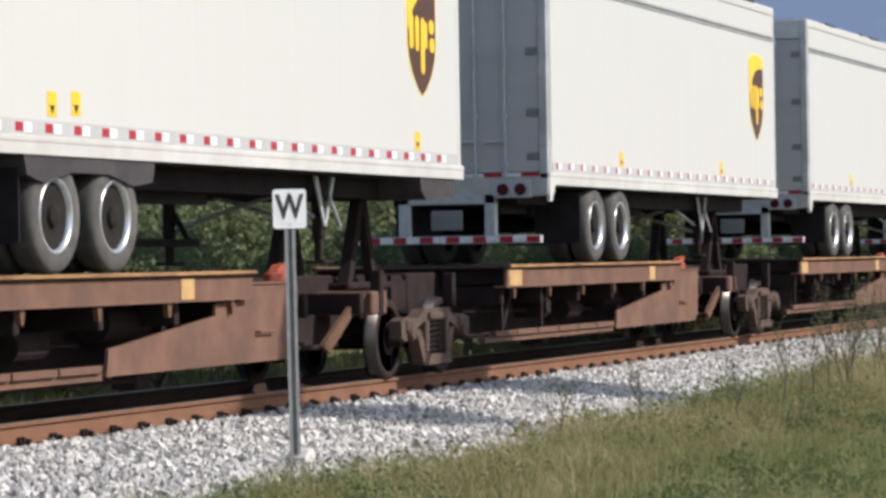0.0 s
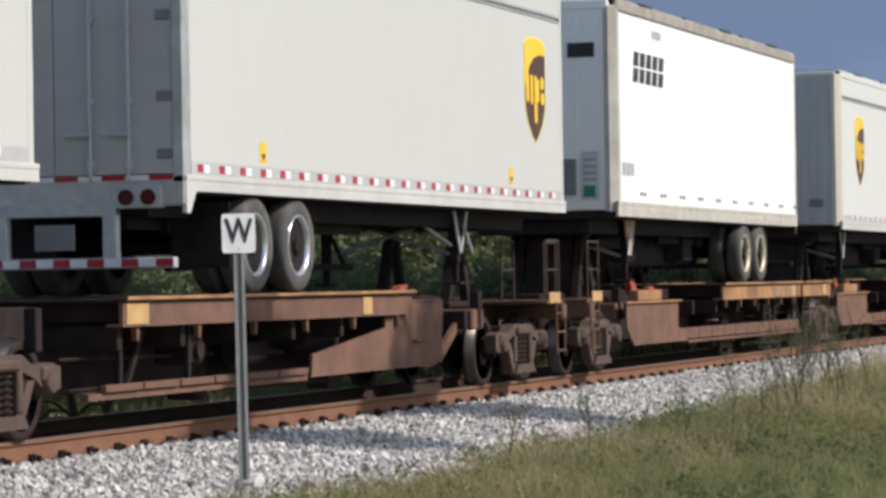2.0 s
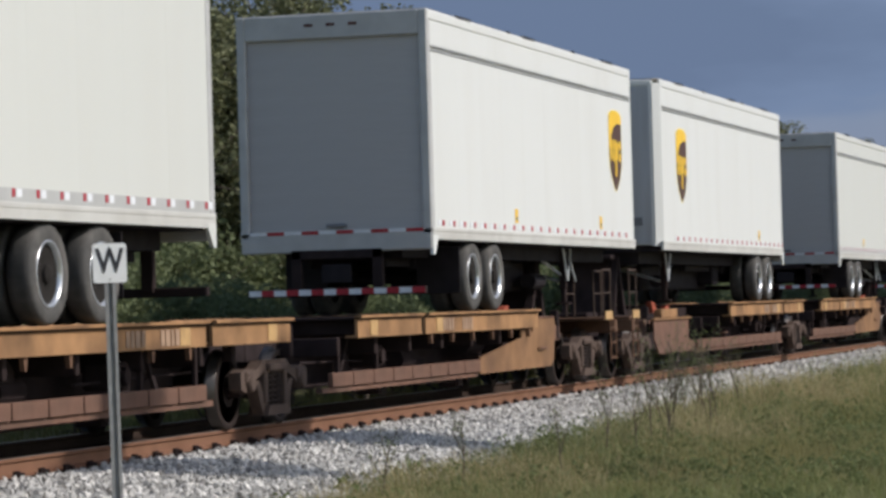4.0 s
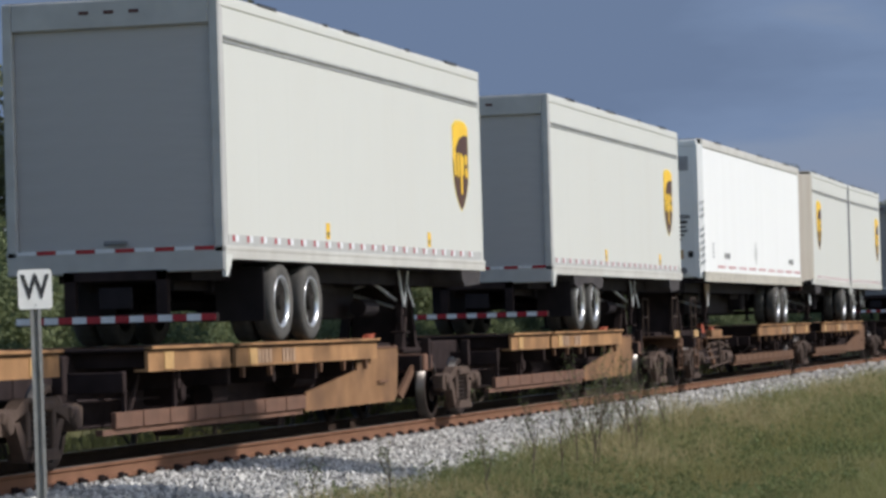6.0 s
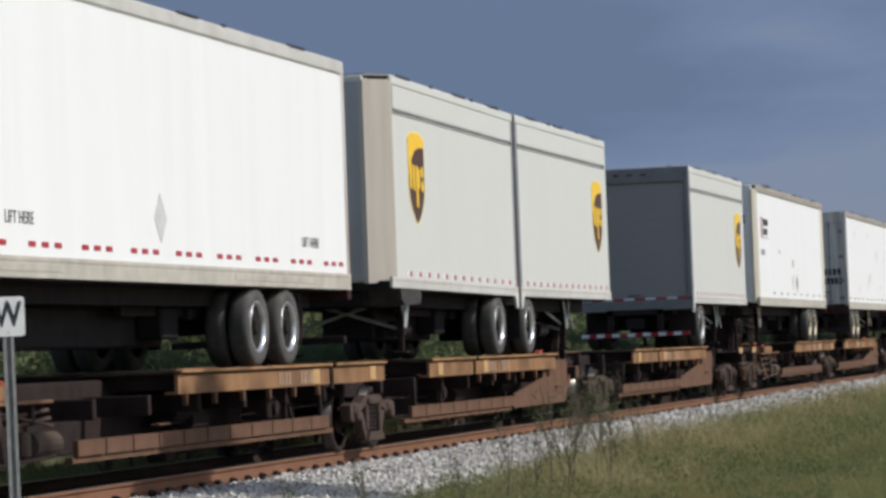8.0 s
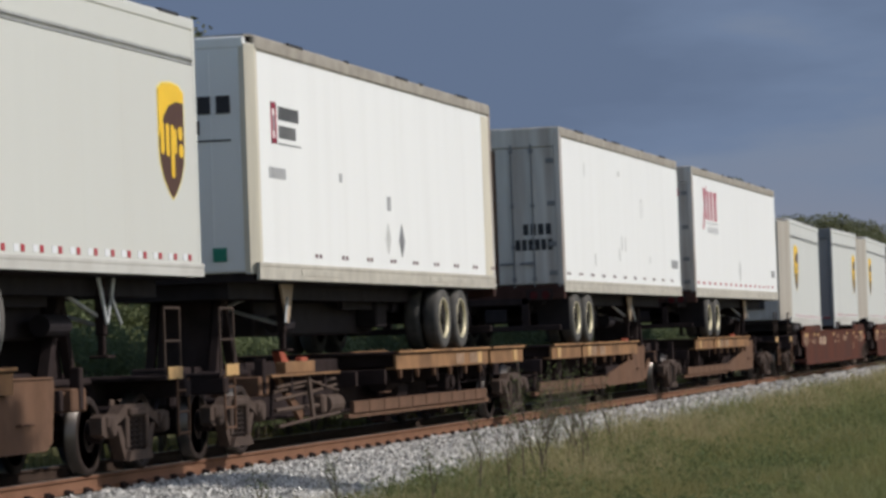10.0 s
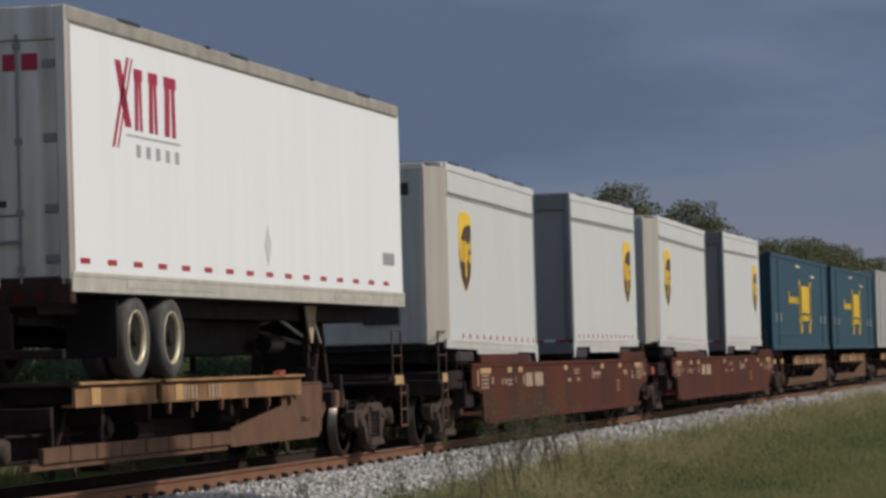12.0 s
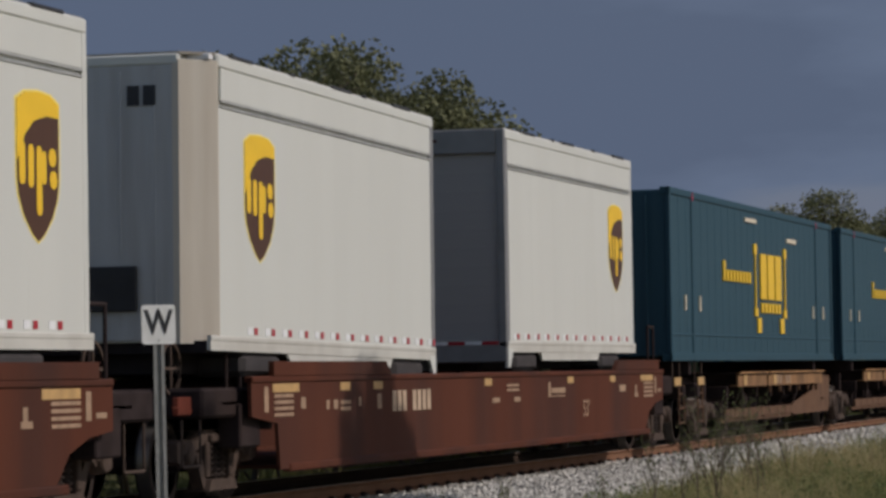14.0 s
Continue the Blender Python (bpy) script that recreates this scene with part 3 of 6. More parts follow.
def coupler_end(car, x, k, steel=None):
    """The coupler, crossover step, ladder and rails at a car's end; k is the way that it faces."""
    def beam(s):
        s.box(x + k * 0.6, x + k * 1.25, -0.35, 0.35, 0.62, 1.02, 0.03)
        s.box(x + k * 1.12, x + k * 1.30, -1.3, 1.3, 0.78, 0.98, 0.02)
        s.box(x + k * 0.55, x + k * 1.3, -1.25, 1.25, 0.98, 1.03, 0.01)
    end = part("end_platform", "end%.2f%d" % (x, k), beam, steel or OXIDE, car)
    part("coupler", "coupler%.2f%d" % (x, k), lambda s: (s.box(x + k * 1.25, x + k * 1.75, -0.09, 0.09, 0.72, 0.90, 0.03).plate(
        [(x + k * 1.7, 0.66), (x + k * 2.0, 0.70), (x + k * 2.02, 0.94), (x + k * 1.7, 0.98)], -0.17, 0.12)), CAST, end)
    def rails(s):
        for dx in (0.62, 1.18):
            s.rod((x + k * dx, 0, 1.0), (x + k * dx, 0, 1.80), 0.015)
        s.rod((x + k * 0.62, 0, 1.79), (x + k * 1.18, 0, 1.79), 0.015)
        s.rod((x + k * 0.62, 0, 1.42), (x + k * 1.18, 0, 1.42), 0.012)
    for y in (-1.22, -0.62) if steel is not SPINE else (-1.22,):
        part("handrail", "rails%.2f%d" % (x, k), rails, CASTDARK, end, "dark bent steel handrail", at=(0, y, 0))
    def ladder(s):
        for dx in (0.85, 1.25):
            s.rod((x + k * dx, -1.28, 0.35), (x + k * dx, -1.28, 1.0), 0.016)
        for z in (0.38, 0.62, 0.86):
            s.rod((x + k * 0.85, -1.28, z), (x + k * 1.25, -1.28, z), 0.014)
    part("step_ladder", "ladder%.2f%d" % (x, k), ladder, DARKBROWN, end, "brown painted step")
    part("corner_patch", "patch%.2f%d" % (x, k), lambda s: s.box(x + k * 0.6, x + k * 1.1, -1.27, -1.25, 0.99, 1.13, 0.004), YELLOW, end, "faded yellow reflective plate")
    part("air_hose", "hose%.2f%d" % (x, k), lambda s: [s.rod((x + k * (1.2 + 0.12 * i), -0.45, 0.75 - 0.10 * i * (1 if i < 3 else 0.6)), (x + k * (1.32 + 0.12 * i), -0.45, 0.75 - 0.10 * (i + 1) * (1 if i < 3 else 0.6)), 0.022, 6) for i in range(4)], BLACK, end)
    return end


# ---- spine cars ----
def platform(car, t0, t1, nose, style, hitch=True):
    """One platform of an articulated spine car between the trucks at t0 and t1; nose +1 carries a trailer that faces +x."""
    D = t1 - t0
    flip = None if nose > 0 else D
    at = (t0, 0, 0)
    K = "%s%.2f" % (style, D)
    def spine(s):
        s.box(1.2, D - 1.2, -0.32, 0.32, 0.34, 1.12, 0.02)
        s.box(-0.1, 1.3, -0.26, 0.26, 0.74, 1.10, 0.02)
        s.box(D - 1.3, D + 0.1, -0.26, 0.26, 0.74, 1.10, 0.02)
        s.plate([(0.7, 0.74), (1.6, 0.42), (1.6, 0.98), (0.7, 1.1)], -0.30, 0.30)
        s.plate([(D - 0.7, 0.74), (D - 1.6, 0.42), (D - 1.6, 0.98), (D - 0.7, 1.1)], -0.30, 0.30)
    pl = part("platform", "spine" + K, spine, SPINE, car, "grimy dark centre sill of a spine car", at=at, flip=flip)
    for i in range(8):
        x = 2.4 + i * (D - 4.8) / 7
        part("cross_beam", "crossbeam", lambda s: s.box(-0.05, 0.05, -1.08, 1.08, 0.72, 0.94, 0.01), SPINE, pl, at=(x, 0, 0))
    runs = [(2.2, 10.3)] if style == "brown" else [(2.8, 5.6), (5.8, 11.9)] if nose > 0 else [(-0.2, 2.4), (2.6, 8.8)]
    # Style "grime" only picks the darker paints.
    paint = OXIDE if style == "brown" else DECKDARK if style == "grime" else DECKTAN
    steel = DARKBROWN if style == "grime" else OXIDE
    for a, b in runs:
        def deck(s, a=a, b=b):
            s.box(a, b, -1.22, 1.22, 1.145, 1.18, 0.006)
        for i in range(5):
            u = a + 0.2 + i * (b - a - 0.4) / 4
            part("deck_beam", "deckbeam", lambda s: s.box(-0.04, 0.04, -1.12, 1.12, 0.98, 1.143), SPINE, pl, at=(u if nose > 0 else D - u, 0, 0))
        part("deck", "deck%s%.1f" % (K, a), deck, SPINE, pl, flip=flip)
        for y, k in ((-1.2, 1), (1.2, -1)):
            prof = [(0, 0.93), (0.16, 0.93), (0.16, 0.96), (0.04, 0.96), (0.04, 1.155), (0.04, 1.19), (-0.04, 1.20), (-0.04, 1.165), (0, 1.155)]
            part("side_channel", "chan%s%.1f%d" % (K, a, k), lambda s, a=a, b=b: s.sweep([(u * k, v) for u, v in prof], a, b), paint, pl, "faded painted side channel of the tyre deck", at=(0, y, 0), flip=flip)
        part("rub_edge", "edge%s%.1f" % (K, a), lambda s, a=a, b=b: s.box(a, b, -1.255, -1.235, 1.165, 1.198, 0.005), DECKTAN, pl, "worn orange-brown deck lip", flip=flip)
        for u, w in ((a + 0.06, 0.5), (b - 1.7, 0.3)) if style == "brown" else ((a + 0.5, 0.3),):
            part("patch", "yp%.2f%.2f" % (u, w), lambda s, u=u, w=w: s.box(u, u + w, -1.212, -1.201, 0.95, 1.135, 0.003), YELLOW, pl, "yellow reflective patch", flip=flip)
        if style != "brown" and b - a > 4:
            def stencil(s, a=a):
                x = a + 0.7
                for w in (0.12, 0.16, 0.12, 0.16, 0.14, 0.4, 0.14, 0.16, 0.12, 0.14):
                    if w < 0.3:
                        s.box(x, x + w - 0.04, -1.211, -1.203, 0.96, 1.12)
                    x += w
            part_each("stencil_bar", "stencil%s%.1f" % (K, a), stencil, STENCIL, pl, "faded stencilled bar", flip=flip)
    e = runs[-1][1]
    if nose < 0:
        outline = [(D - 5.0, 0.34), (D - 1.7, 0.34), (D - 1.3, 0.60), (D - 1.3, 0.93), (D - 4.4, 0.93), (D - 4.4, 0.55), (D - 5.0, 0.52)]
        part("ledge", "ledge" + K, lambda s: s.box(D - 4.5, D - 1.2, -1.16, -1.08, 0.93, 0.965, 0.006), paint, pl, flip=flip)
        part("side_box", "sidebox" + K, lambda s: s.box(D - 3.3, D - 1.9, -1.14, -1.0, 0.97, 1.12, 0.01), paint, pl, flip=flip)
    else:
        outline = [(e - 3.1, 0.33), (e + 1.1, 0.34), (e + 1.28, 0.42), (e + 1.38, 0.98), (e + 1.35, 1.06), (e + 0.1, 1.06), (e - 0.05, 0.91), (e - 0.7, 0.90), (e - 0.72, 0.79), (e - 3.05, 0.56)]
        part("ledge", "ledge" + K, lambda s: s.box(e + 0.1, e + 1.3, -1.14, 1.14, 1.062, 1.085, 0.006), steel, pl, flip=flip)
    if style == "grime" and nose < 0:
        def gear(s):
            s.rod((D - 4.9, -0.98, 0.52), (D - 4.2, -0.98, 0.52), 0.13, 14)
            s.box(D - 4.15, D - 3.95, -1.06, -0.90, 0.40, 0.66, 0.03)
            s.rod((D - 4.0, -0.98, 0.52), (D - 1.9, -0.98, 0.50), 0.03)
            for k, (z0, z1) in enumerate(((0.86, 0.80), (0.78, 0.70), (0.70, 0.86), (0.40, 0.36))):
                s.rod((D - 4.7, -1.02 - 0.02 * k, z0), (D - 3.3, -1.02 - 0.02 * k, z1), 0.02)
                s.rod((D - 3.3, -1.02 - 0.02 * k, z1), (D - 1.7, -1.02 - 0.02 * k, z1 - 0.06), 0.02)
            s.plate([(D - 3.4, 0.38), (D - 3.28, 0.38), (D - 3.10, 0.92), (D - 3.22, 0.92)], -1.10, -1.06)
        part_each("brake_rod", "brakegear" + K, gear, CAST, pl, "dusty brake rod", flip=flip)
    for y in (-1.12, 1.09) if style != "grime" or nose > 0 else (1.09,):
        part("side_web", "web%s%d" % (K, nose), lambda s: s.plate(outline, 0, 0.03), TANWEB if style == "tan" and nose > 0 else steel, pl, "tapered brown side web plate", at=(0, y, 0), flip=flip)
    sill_z = 0.43 if style == "brown" else 0.53
    for x in (2.5, 4.1):
        part("hanger", "hanger", lambda s: s.box(-0.03, 0.03, -1.05, -1.0, 0.34, 0.95, 0.008), SPINE, pl, at=(x if nose > 0 else D - x, 0, 0))
    x, end = (2.0, e - 3.3) if nose > 0 else (2.4, D - 5.4)
    for y, rail_y in ((-1.12, -1.08), (1.06, 1.0)):
        sl = part("lower_sill", "sill%s%d" % (K, nose), lambda s: s.box(x - 0.3, end + 0.2, 0, 0.08, 0.30, 0.36), steel, pl, at=(0, rail_y, 0), flip=flip)
        for i in range(int((end - x) / 0.86) + 1):
            u = x + i * 0.86
            part("sill_plate", "sillplate%.2f" % sill_z, lambda s: s.box(0, 0.82, 0, 0.06, 0.365, sill_z, 0.006), steel, sl, at=((u if nose > 0 else D - u - 0.82), y - rail_y, 0))
    # These fittings take the dark steel, so the deck's shade is in their colour.
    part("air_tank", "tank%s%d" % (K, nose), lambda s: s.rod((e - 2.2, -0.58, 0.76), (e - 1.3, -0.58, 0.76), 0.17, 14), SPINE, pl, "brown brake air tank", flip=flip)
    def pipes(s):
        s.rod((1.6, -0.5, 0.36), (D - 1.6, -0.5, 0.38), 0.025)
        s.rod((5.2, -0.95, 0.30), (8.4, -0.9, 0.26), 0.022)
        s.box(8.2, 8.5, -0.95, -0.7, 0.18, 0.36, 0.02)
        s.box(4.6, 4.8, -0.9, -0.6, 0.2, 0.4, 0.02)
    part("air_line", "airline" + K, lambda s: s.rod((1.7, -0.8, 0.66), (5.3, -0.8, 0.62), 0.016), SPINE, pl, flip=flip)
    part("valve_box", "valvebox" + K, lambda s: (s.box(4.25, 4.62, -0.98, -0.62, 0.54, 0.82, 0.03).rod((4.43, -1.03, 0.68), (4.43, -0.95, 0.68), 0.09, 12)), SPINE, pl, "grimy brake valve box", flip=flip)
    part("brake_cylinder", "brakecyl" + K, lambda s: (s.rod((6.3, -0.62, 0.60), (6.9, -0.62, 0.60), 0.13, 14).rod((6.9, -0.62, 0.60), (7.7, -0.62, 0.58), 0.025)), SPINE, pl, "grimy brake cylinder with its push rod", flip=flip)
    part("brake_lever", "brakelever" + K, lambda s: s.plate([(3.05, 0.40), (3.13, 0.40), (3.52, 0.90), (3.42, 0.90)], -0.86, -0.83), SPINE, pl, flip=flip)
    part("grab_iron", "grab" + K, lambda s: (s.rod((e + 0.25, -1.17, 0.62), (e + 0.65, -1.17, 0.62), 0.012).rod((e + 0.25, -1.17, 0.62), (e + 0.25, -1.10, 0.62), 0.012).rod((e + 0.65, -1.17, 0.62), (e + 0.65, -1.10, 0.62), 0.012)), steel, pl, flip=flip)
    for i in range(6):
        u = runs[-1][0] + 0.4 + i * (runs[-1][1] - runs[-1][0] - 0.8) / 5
        part("bracket", "bracket", lambda s: s.plate([(-0.05, 0.925), (0.05, 0.925), (0.02, 0.80), (-0.02, 0.80)], -1.17, -1.12), DARKBROWN, pl, at=(u if nose > 0 else D - u, 0, 0))
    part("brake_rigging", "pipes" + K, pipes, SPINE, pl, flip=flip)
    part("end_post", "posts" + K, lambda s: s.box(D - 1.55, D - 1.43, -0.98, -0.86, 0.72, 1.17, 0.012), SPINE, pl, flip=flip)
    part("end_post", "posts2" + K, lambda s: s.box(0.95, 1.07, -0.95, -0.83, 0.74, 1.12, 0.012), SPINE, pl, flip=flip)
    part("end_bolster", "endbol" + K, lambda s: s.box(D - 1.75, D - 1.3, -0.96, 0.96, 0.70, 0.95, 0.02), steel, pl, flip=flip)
    part("end_brace", "endbr" + K, lambda s: s.plate([(D - 3.3, 0.42), (D - 2.2, 0.92), (D - 2.0, 0.92), (D - 3.1, 0.34)], -0.98, -0.93), DARKBROWN, pl, flip=flip)
    if hitch:
        hx = D - 0.65 if nose > 0 else D - 1.5
        def stand(s):
            for y in (-0.42, 0.42):
                s.plate([(hx - 0.55, 1.0), (hx - 0.40, 1.0), (hx + 0.08, 2.02), (hx - 0.06, 2.05)], y - 0.06, y + 0.06)
                s.plate([(hx + 0.45, 1.0), (hx + 0.32, 1.0), (hx - 0.05, 2.02), (hx + 0.08, 2.05)], y - 0.05, y + 0.05)
            s.box(hx - 0.38, hx + 0.42, -0.45, 0.45, 2.0, 2.09, 0.02)
            if style != "brown":
                s.plate([(hx - 0.36, 1.04), (hx + 0.34, 1.04), (hx + 0.12, 1.98), (hx - 0.10, 1.98)], -0.34, 0.34)
            s.box(hx - 0.7, hx + 0.7, -0.55, 0.55, 0.96, 1.04, 0.02)
        part_each("hitch_strut", "hitch%s%d" % (K, nose), stand, SPINE, pl, flip=flip)
        hx = D - 2.7 if nose > 0 else D - 2.4
        part("hitch_lever", "lever%s%d" % (K, nose), lambda s: (s.plate([(hx - 1.3, 1.05), (hx - 0.9, 1.05), (hx - 0.75, 1.26), (hx - 1.0, 1.24)], -0.7, -0.6)
             .box(hx - 1.62, hx - 1.3, -0.85, -0.75, 1.06, 1.17, 0.02)), REDPAINT, pl, "weathered red hitch lever box", flip=flip)
    return pl


def spine_car(trucks, noses, style, ends, label):
    car = thing("spine_car", label, "rail car", "spine cars of the train")
    for i, nose in enumerate(noses):
        platform(car, trucks[i], trucks[i + 1], nose, style)
    for x in trucks:
        truck(car, x, CASTDARK if style == "grime" else CAST)
    if ends[0]:
        coupler_end(car, trucks[0], -1, SPINE if style == "grime" else DARKBROWN)
    if ends[1]:
        coupler_end(car, trucks[-1], 1, SPINE if style == "grime" else DARKBROWN)
    RIDERS.append((car, 0.0, 0.0, 0.0))
    return car


RIDERS = []          # things that ride on the train: object, place along it, height, tip of the nose

spine_car([17.5, 33.5, 49.5, 65.1, 80.2], [1, 1, 1, 1], "brown", (False, True), "faded brown articulated spine car with yellow reflective patches")
spine_car([84.0, 99.9, 116.8, 132.4], [-1, -1, 1], "tan", (True, True), "weathered orange-brown articulated spine car")
spine_car([136.2, 153.3, 170.4, 187.0], [-1, 1, 1], "tan", (True, True), "weathered orange-brown articulated spine car with rusty sills")
spine_car([191.0, 208.1, 224.8, 240.8], [-1, 1, 1], "grime", (True, True), "grimy dark articulated spine car with orange decks")
spine_car([244.7, 261.0, 278.2, 294.6], [-1, 1, 1], "grime", (True, True), "soot-dark articulated spine car with worn orange decks")
spine_car([345.6, 360.4, 377.0, 393.0], [1, 1, 1], "grime", (True, True), "grimy brown spine car carrying containers")


# ---- trailers ----
def shield(s, cx, z0, z1, w, layer, y):
    """A shield outline about cx; layer 0 the rim, 1 the field, 2 the swoosh."""
    h = z1 - z0
    g = 0.03 if layer == 0 else 0.0
    rim = [(-0.5, 0.93), (-0.30, 0.985), (0, 1.0), (0.30, 0.985), (0.5, 0.93), (0.5, 0.42), (0.46, 0.30), (0.34, 0.17), (0.14, 0.05), (0, 0), (-0.14, 0.05), (-0.34, 0.17), (-0.46, 0.30), (-0.5, 0.42)]
    if layer < 2:
        k = 1.0 + (0.07 if layer == 0 else -0.0)
        s.plate([(cx + u * w * k, z0 + (v - 0.5) * h * (1 + g) + 0.5 * h) for u, v in rim][::-1], y - 0.003, y)
    else:
        top = [(-0.5, 0.93), (-0.30, 0.985), (0, 1.0), (0.30, 0.985), (0.5, 0.93), (0.5, 0.84), (0.2, 0.845), (-0.1, 0.80), (-0.3, 0.71), (-0.5, 0.52)]
        s.plate([(cx + u * w, z0 + v * h) for u, v in top][::-1], y - 0.003, y)


def pill(s, x0, x1, z0, z1, y0, y1):
    """A flat bar with rounded ends."""
    c, d = 0.42 * (x1 - x0), 0.42 * min(x1 - x0, z1 - z0)
    ring = [(x1 - c, z0), (x1 - 0.3 * c, z0 + 0.3 * d), (x1, z0 + d), (x1, z1 - d), (x1 - 0.3 * c, z1 - 0.3 * d), (x1 - c, z1),
            (x0 + c, z1), (x0 + 0.3 * c, z1 - 0.3 * d), (x0, z1 - d), (x0, z0 + d), (x0 + 0.3 * c, z0 + 0.3 * d), (x0 + c, z0)]
    s.plate(ring, y0, y1)


def wheelset(root, x, key, rim_mat, flip, dual=True):
    """The tyres, rims, hub and axle of one trailer axle."""
    def tyre(s):
        s.lathe([(0.30, -0.115), (0.36, -0.128), (0.43, -0.125), (0.462, -0.10), (0.47, -0.05), (0.47, 0.05), (0.462, 0.10), (0.43, 0.125), (0.36, 0.128), (0.30, 0.115)], 0, 0, 0, 34, False)
    def rim(s):
        s.lathe([(0.312, -0.112), (0.308, -0.122), (0.286, -0.118), (0.276, -0.075)], 0, 0, 0, 30, False)
    def hub(s):
        s.lathe([(0.278, -0.076), (0.264, 0.03), (0.24, 0.10), (0.14, 0.11)], 0, 0, 0, 30)
        s.lathe([(0.05, -0.12), (0.085, -0.11), (0.10, 0.0), (0.13, 0.02), (0.13, 0.08)], 0, 0, 0, 16)
        for i in range(10):
            a = 6.28318 * i / 10
            s.rod((0.165 * math.cos(a), 0.02, 0.165 * math.sin(a)), (0.165 * math.cos(a), 0.075, 0.165 * math.sin(a)), 0.016, 6)
    for y, out in ((-1.13, True), (-0.84, False), (0.84, False), (1.13, True)):
        w = smooth(part("wheel", "tyre", tyre, RUBBER, root, at=(x, y, 1.67)))
        if out:
            r = smooth(part("rim", "rim", rim, rim_mat, w, "bright steel rim"))
            h = part("hub", "hub", hub, HUB, w)
            if y > 0:
                r.rotation_euler = h.rotation_euler = (0, 0, math.pi)
    part("axle", "traileraxle", lambda s: s.rod((0, -1.05, 1.67), (0, 1.05, 1.67), 0.065, 12), BLACK, root, at=(x, 0, 0))


def trailer(name, x0, L, nose, look_, label, axles=(2.2, 3.4), rear="roll", chamfer=0.1, dz=0.0, legs=3.3, logo=True, logo_at=1.4,
            tape="pairs", white=None, rim_mat=None, corner=None, stickers=(), wheels=True, bumper=True, logo_z=3.05, tape_step=0.54, fenders="", has_dark_mass=True, top_mat=None, tip=0.0):
    """A van trailer whose body runs from x0 to x0 + L along the train; nose +1 faces +x. Its rear is at local x = 0 before it is turned."""
    root = thing(name, label, "trailer", "trailers on the train")
    flip = None if nose > 0 else L
    white = white or WHITE
    K = "%s%.2f%.2f" % (look_, L, chamfer)
    Y = -1.295
    groove = look_ == "parcel"
    zt = 4.58 if groove else 4.96
    c = chamfer
    nose_mat = FRONT if groove else white
    X = (lambda u: u) if nose > 0 else (lambda u: L - u)

    def core(s):
        s.slab([(0.06, -1.268), (L - c - 0.01, -1.268), (L - 0.03, -1.295 + c + 0.02), (L - 0.03, 1.295 - c - 0.02), (L - c - 0.01, 1.268), (0.06, 1.268)], 2.24, 5.06)
    part("body", "core" + K, core, white, root, flip=flip)
    def front(s):
        s.slab([(L - 0.028, -1.295 + c), (L, -1.295 + c), (L, 1.295 - c), (L - 0.028, 1.295 - c)], 2.26, 5.0)
    part("front_wall", "front" + K, front, nose_mat, root, "grey riveted front wall" if groove else "white riveted front wall", flip=flip)
    for i in range(7):
        y = -1.1 + i * 0.366
        if abs(y) < 1.27 - c:
            part("rivet_strip", "rivetstrip%.2f" % L, lambda s: s.box(L, L + 0.010, -0.012, 0.012, 2.4, 4.95, 0.003), nose_mat, root, at=(0, y, 0), flip=flip)
    for sgn in (-1, 1):
        e = 0.10 if c < 0.2 else 0.015
        post = [(L - c - e, sgn * 1.297), (L - c, sgn * 1.297), (L + 0.004, sgn * (1.295 - c)), (L + 0.004, sgn * (1.295 - c - 0.07)), (L - c - e, sgn * 1.25)]
        part("corner_post", "npost%s%d" % (K, sgn), lambda s, post=post: s.slab(post if sgn < 0 else post[::-1], 2.22, 5.05), corner or white, root, flip=flip)
    rail_low = 2.30 if look_ == "parcel" else 2.36
    n = max(3, round((L - c - 0.25) / 1.22))
    w = (L - c - (0.10 if c < 0.2 else 0.015) - 0.14) / n
    for i in range(n):
        part("side_panel", "pan%s%.3f" % (look_, w), lambda s: s.box(0.0004, w - 0.0004, Y, Y + 0.025, rail_low, zt, 0.0007), white, root,
             at=(X(0.14 + i * w) if nose > 0 else L - 0.14 - (i + 1) * w, 0, 0))
    part("side_wall", "farwall" + K, lambda s: s.box(0.1, L - c, 1.27, 1.295, 2.3, 5.0), white, root, flip=flip)
    if groove:
        part("frieze", "frieze" + K, lambda s: s.box(0.12, L - c - 0.1, Y, Y + 0.025, 4.67, 4.985, 0.004), white, root, flip=flip)
        part("moulding", "mould" + K, lambda s: (s.box(0.12, L - c - 0.1, Y - 0.012, Y + 0.02, 4.585, 4.61, 0.004).box(0.12, L - c - 0.1, Y - 0.012, Y + 0.02, 4.64, 4.665, 0.004)), ALU, root, "dull metal double moulding", flip=flip)
    rise = 0.035 if groove else 0.07
    for y in (-1.305, 1.245):
        part("top_rail", "toprail" + K, lambda s: s.box(0.0, L - c, 0, 0.06, 4.985, 5.09 + rise, 0.02), white if groove else top_mat or ROOFEDGE, root, "" if groove else "stained top rail", at=(0, y, 0), flip=flip)
    part("front_rail", "frontrail" + K, lambda s: s.box(L - c, L + 0.005, -1.295 + c, 1.295 - c, 5.0, 5.08 + rise, 0.02), white, root, flip=flip)
    def roof(s):
        s.slab([(0.02, -1.27), (L - c, -1.27), (L - 0.02, -1.295 + c), (L - 0.02, 1.295 - c), (L - c, 1.27), (0.02, 1.27)], 5.07, 5.10)
    for i in range(int(L)):
        part("roof_seam", "roofseam", lambda s: s.box(0, 0.06, -1.25, 1.25, 5.10, 5.112), ROOFEDGE, root, at=(X(0.5 + i), 0, rise))
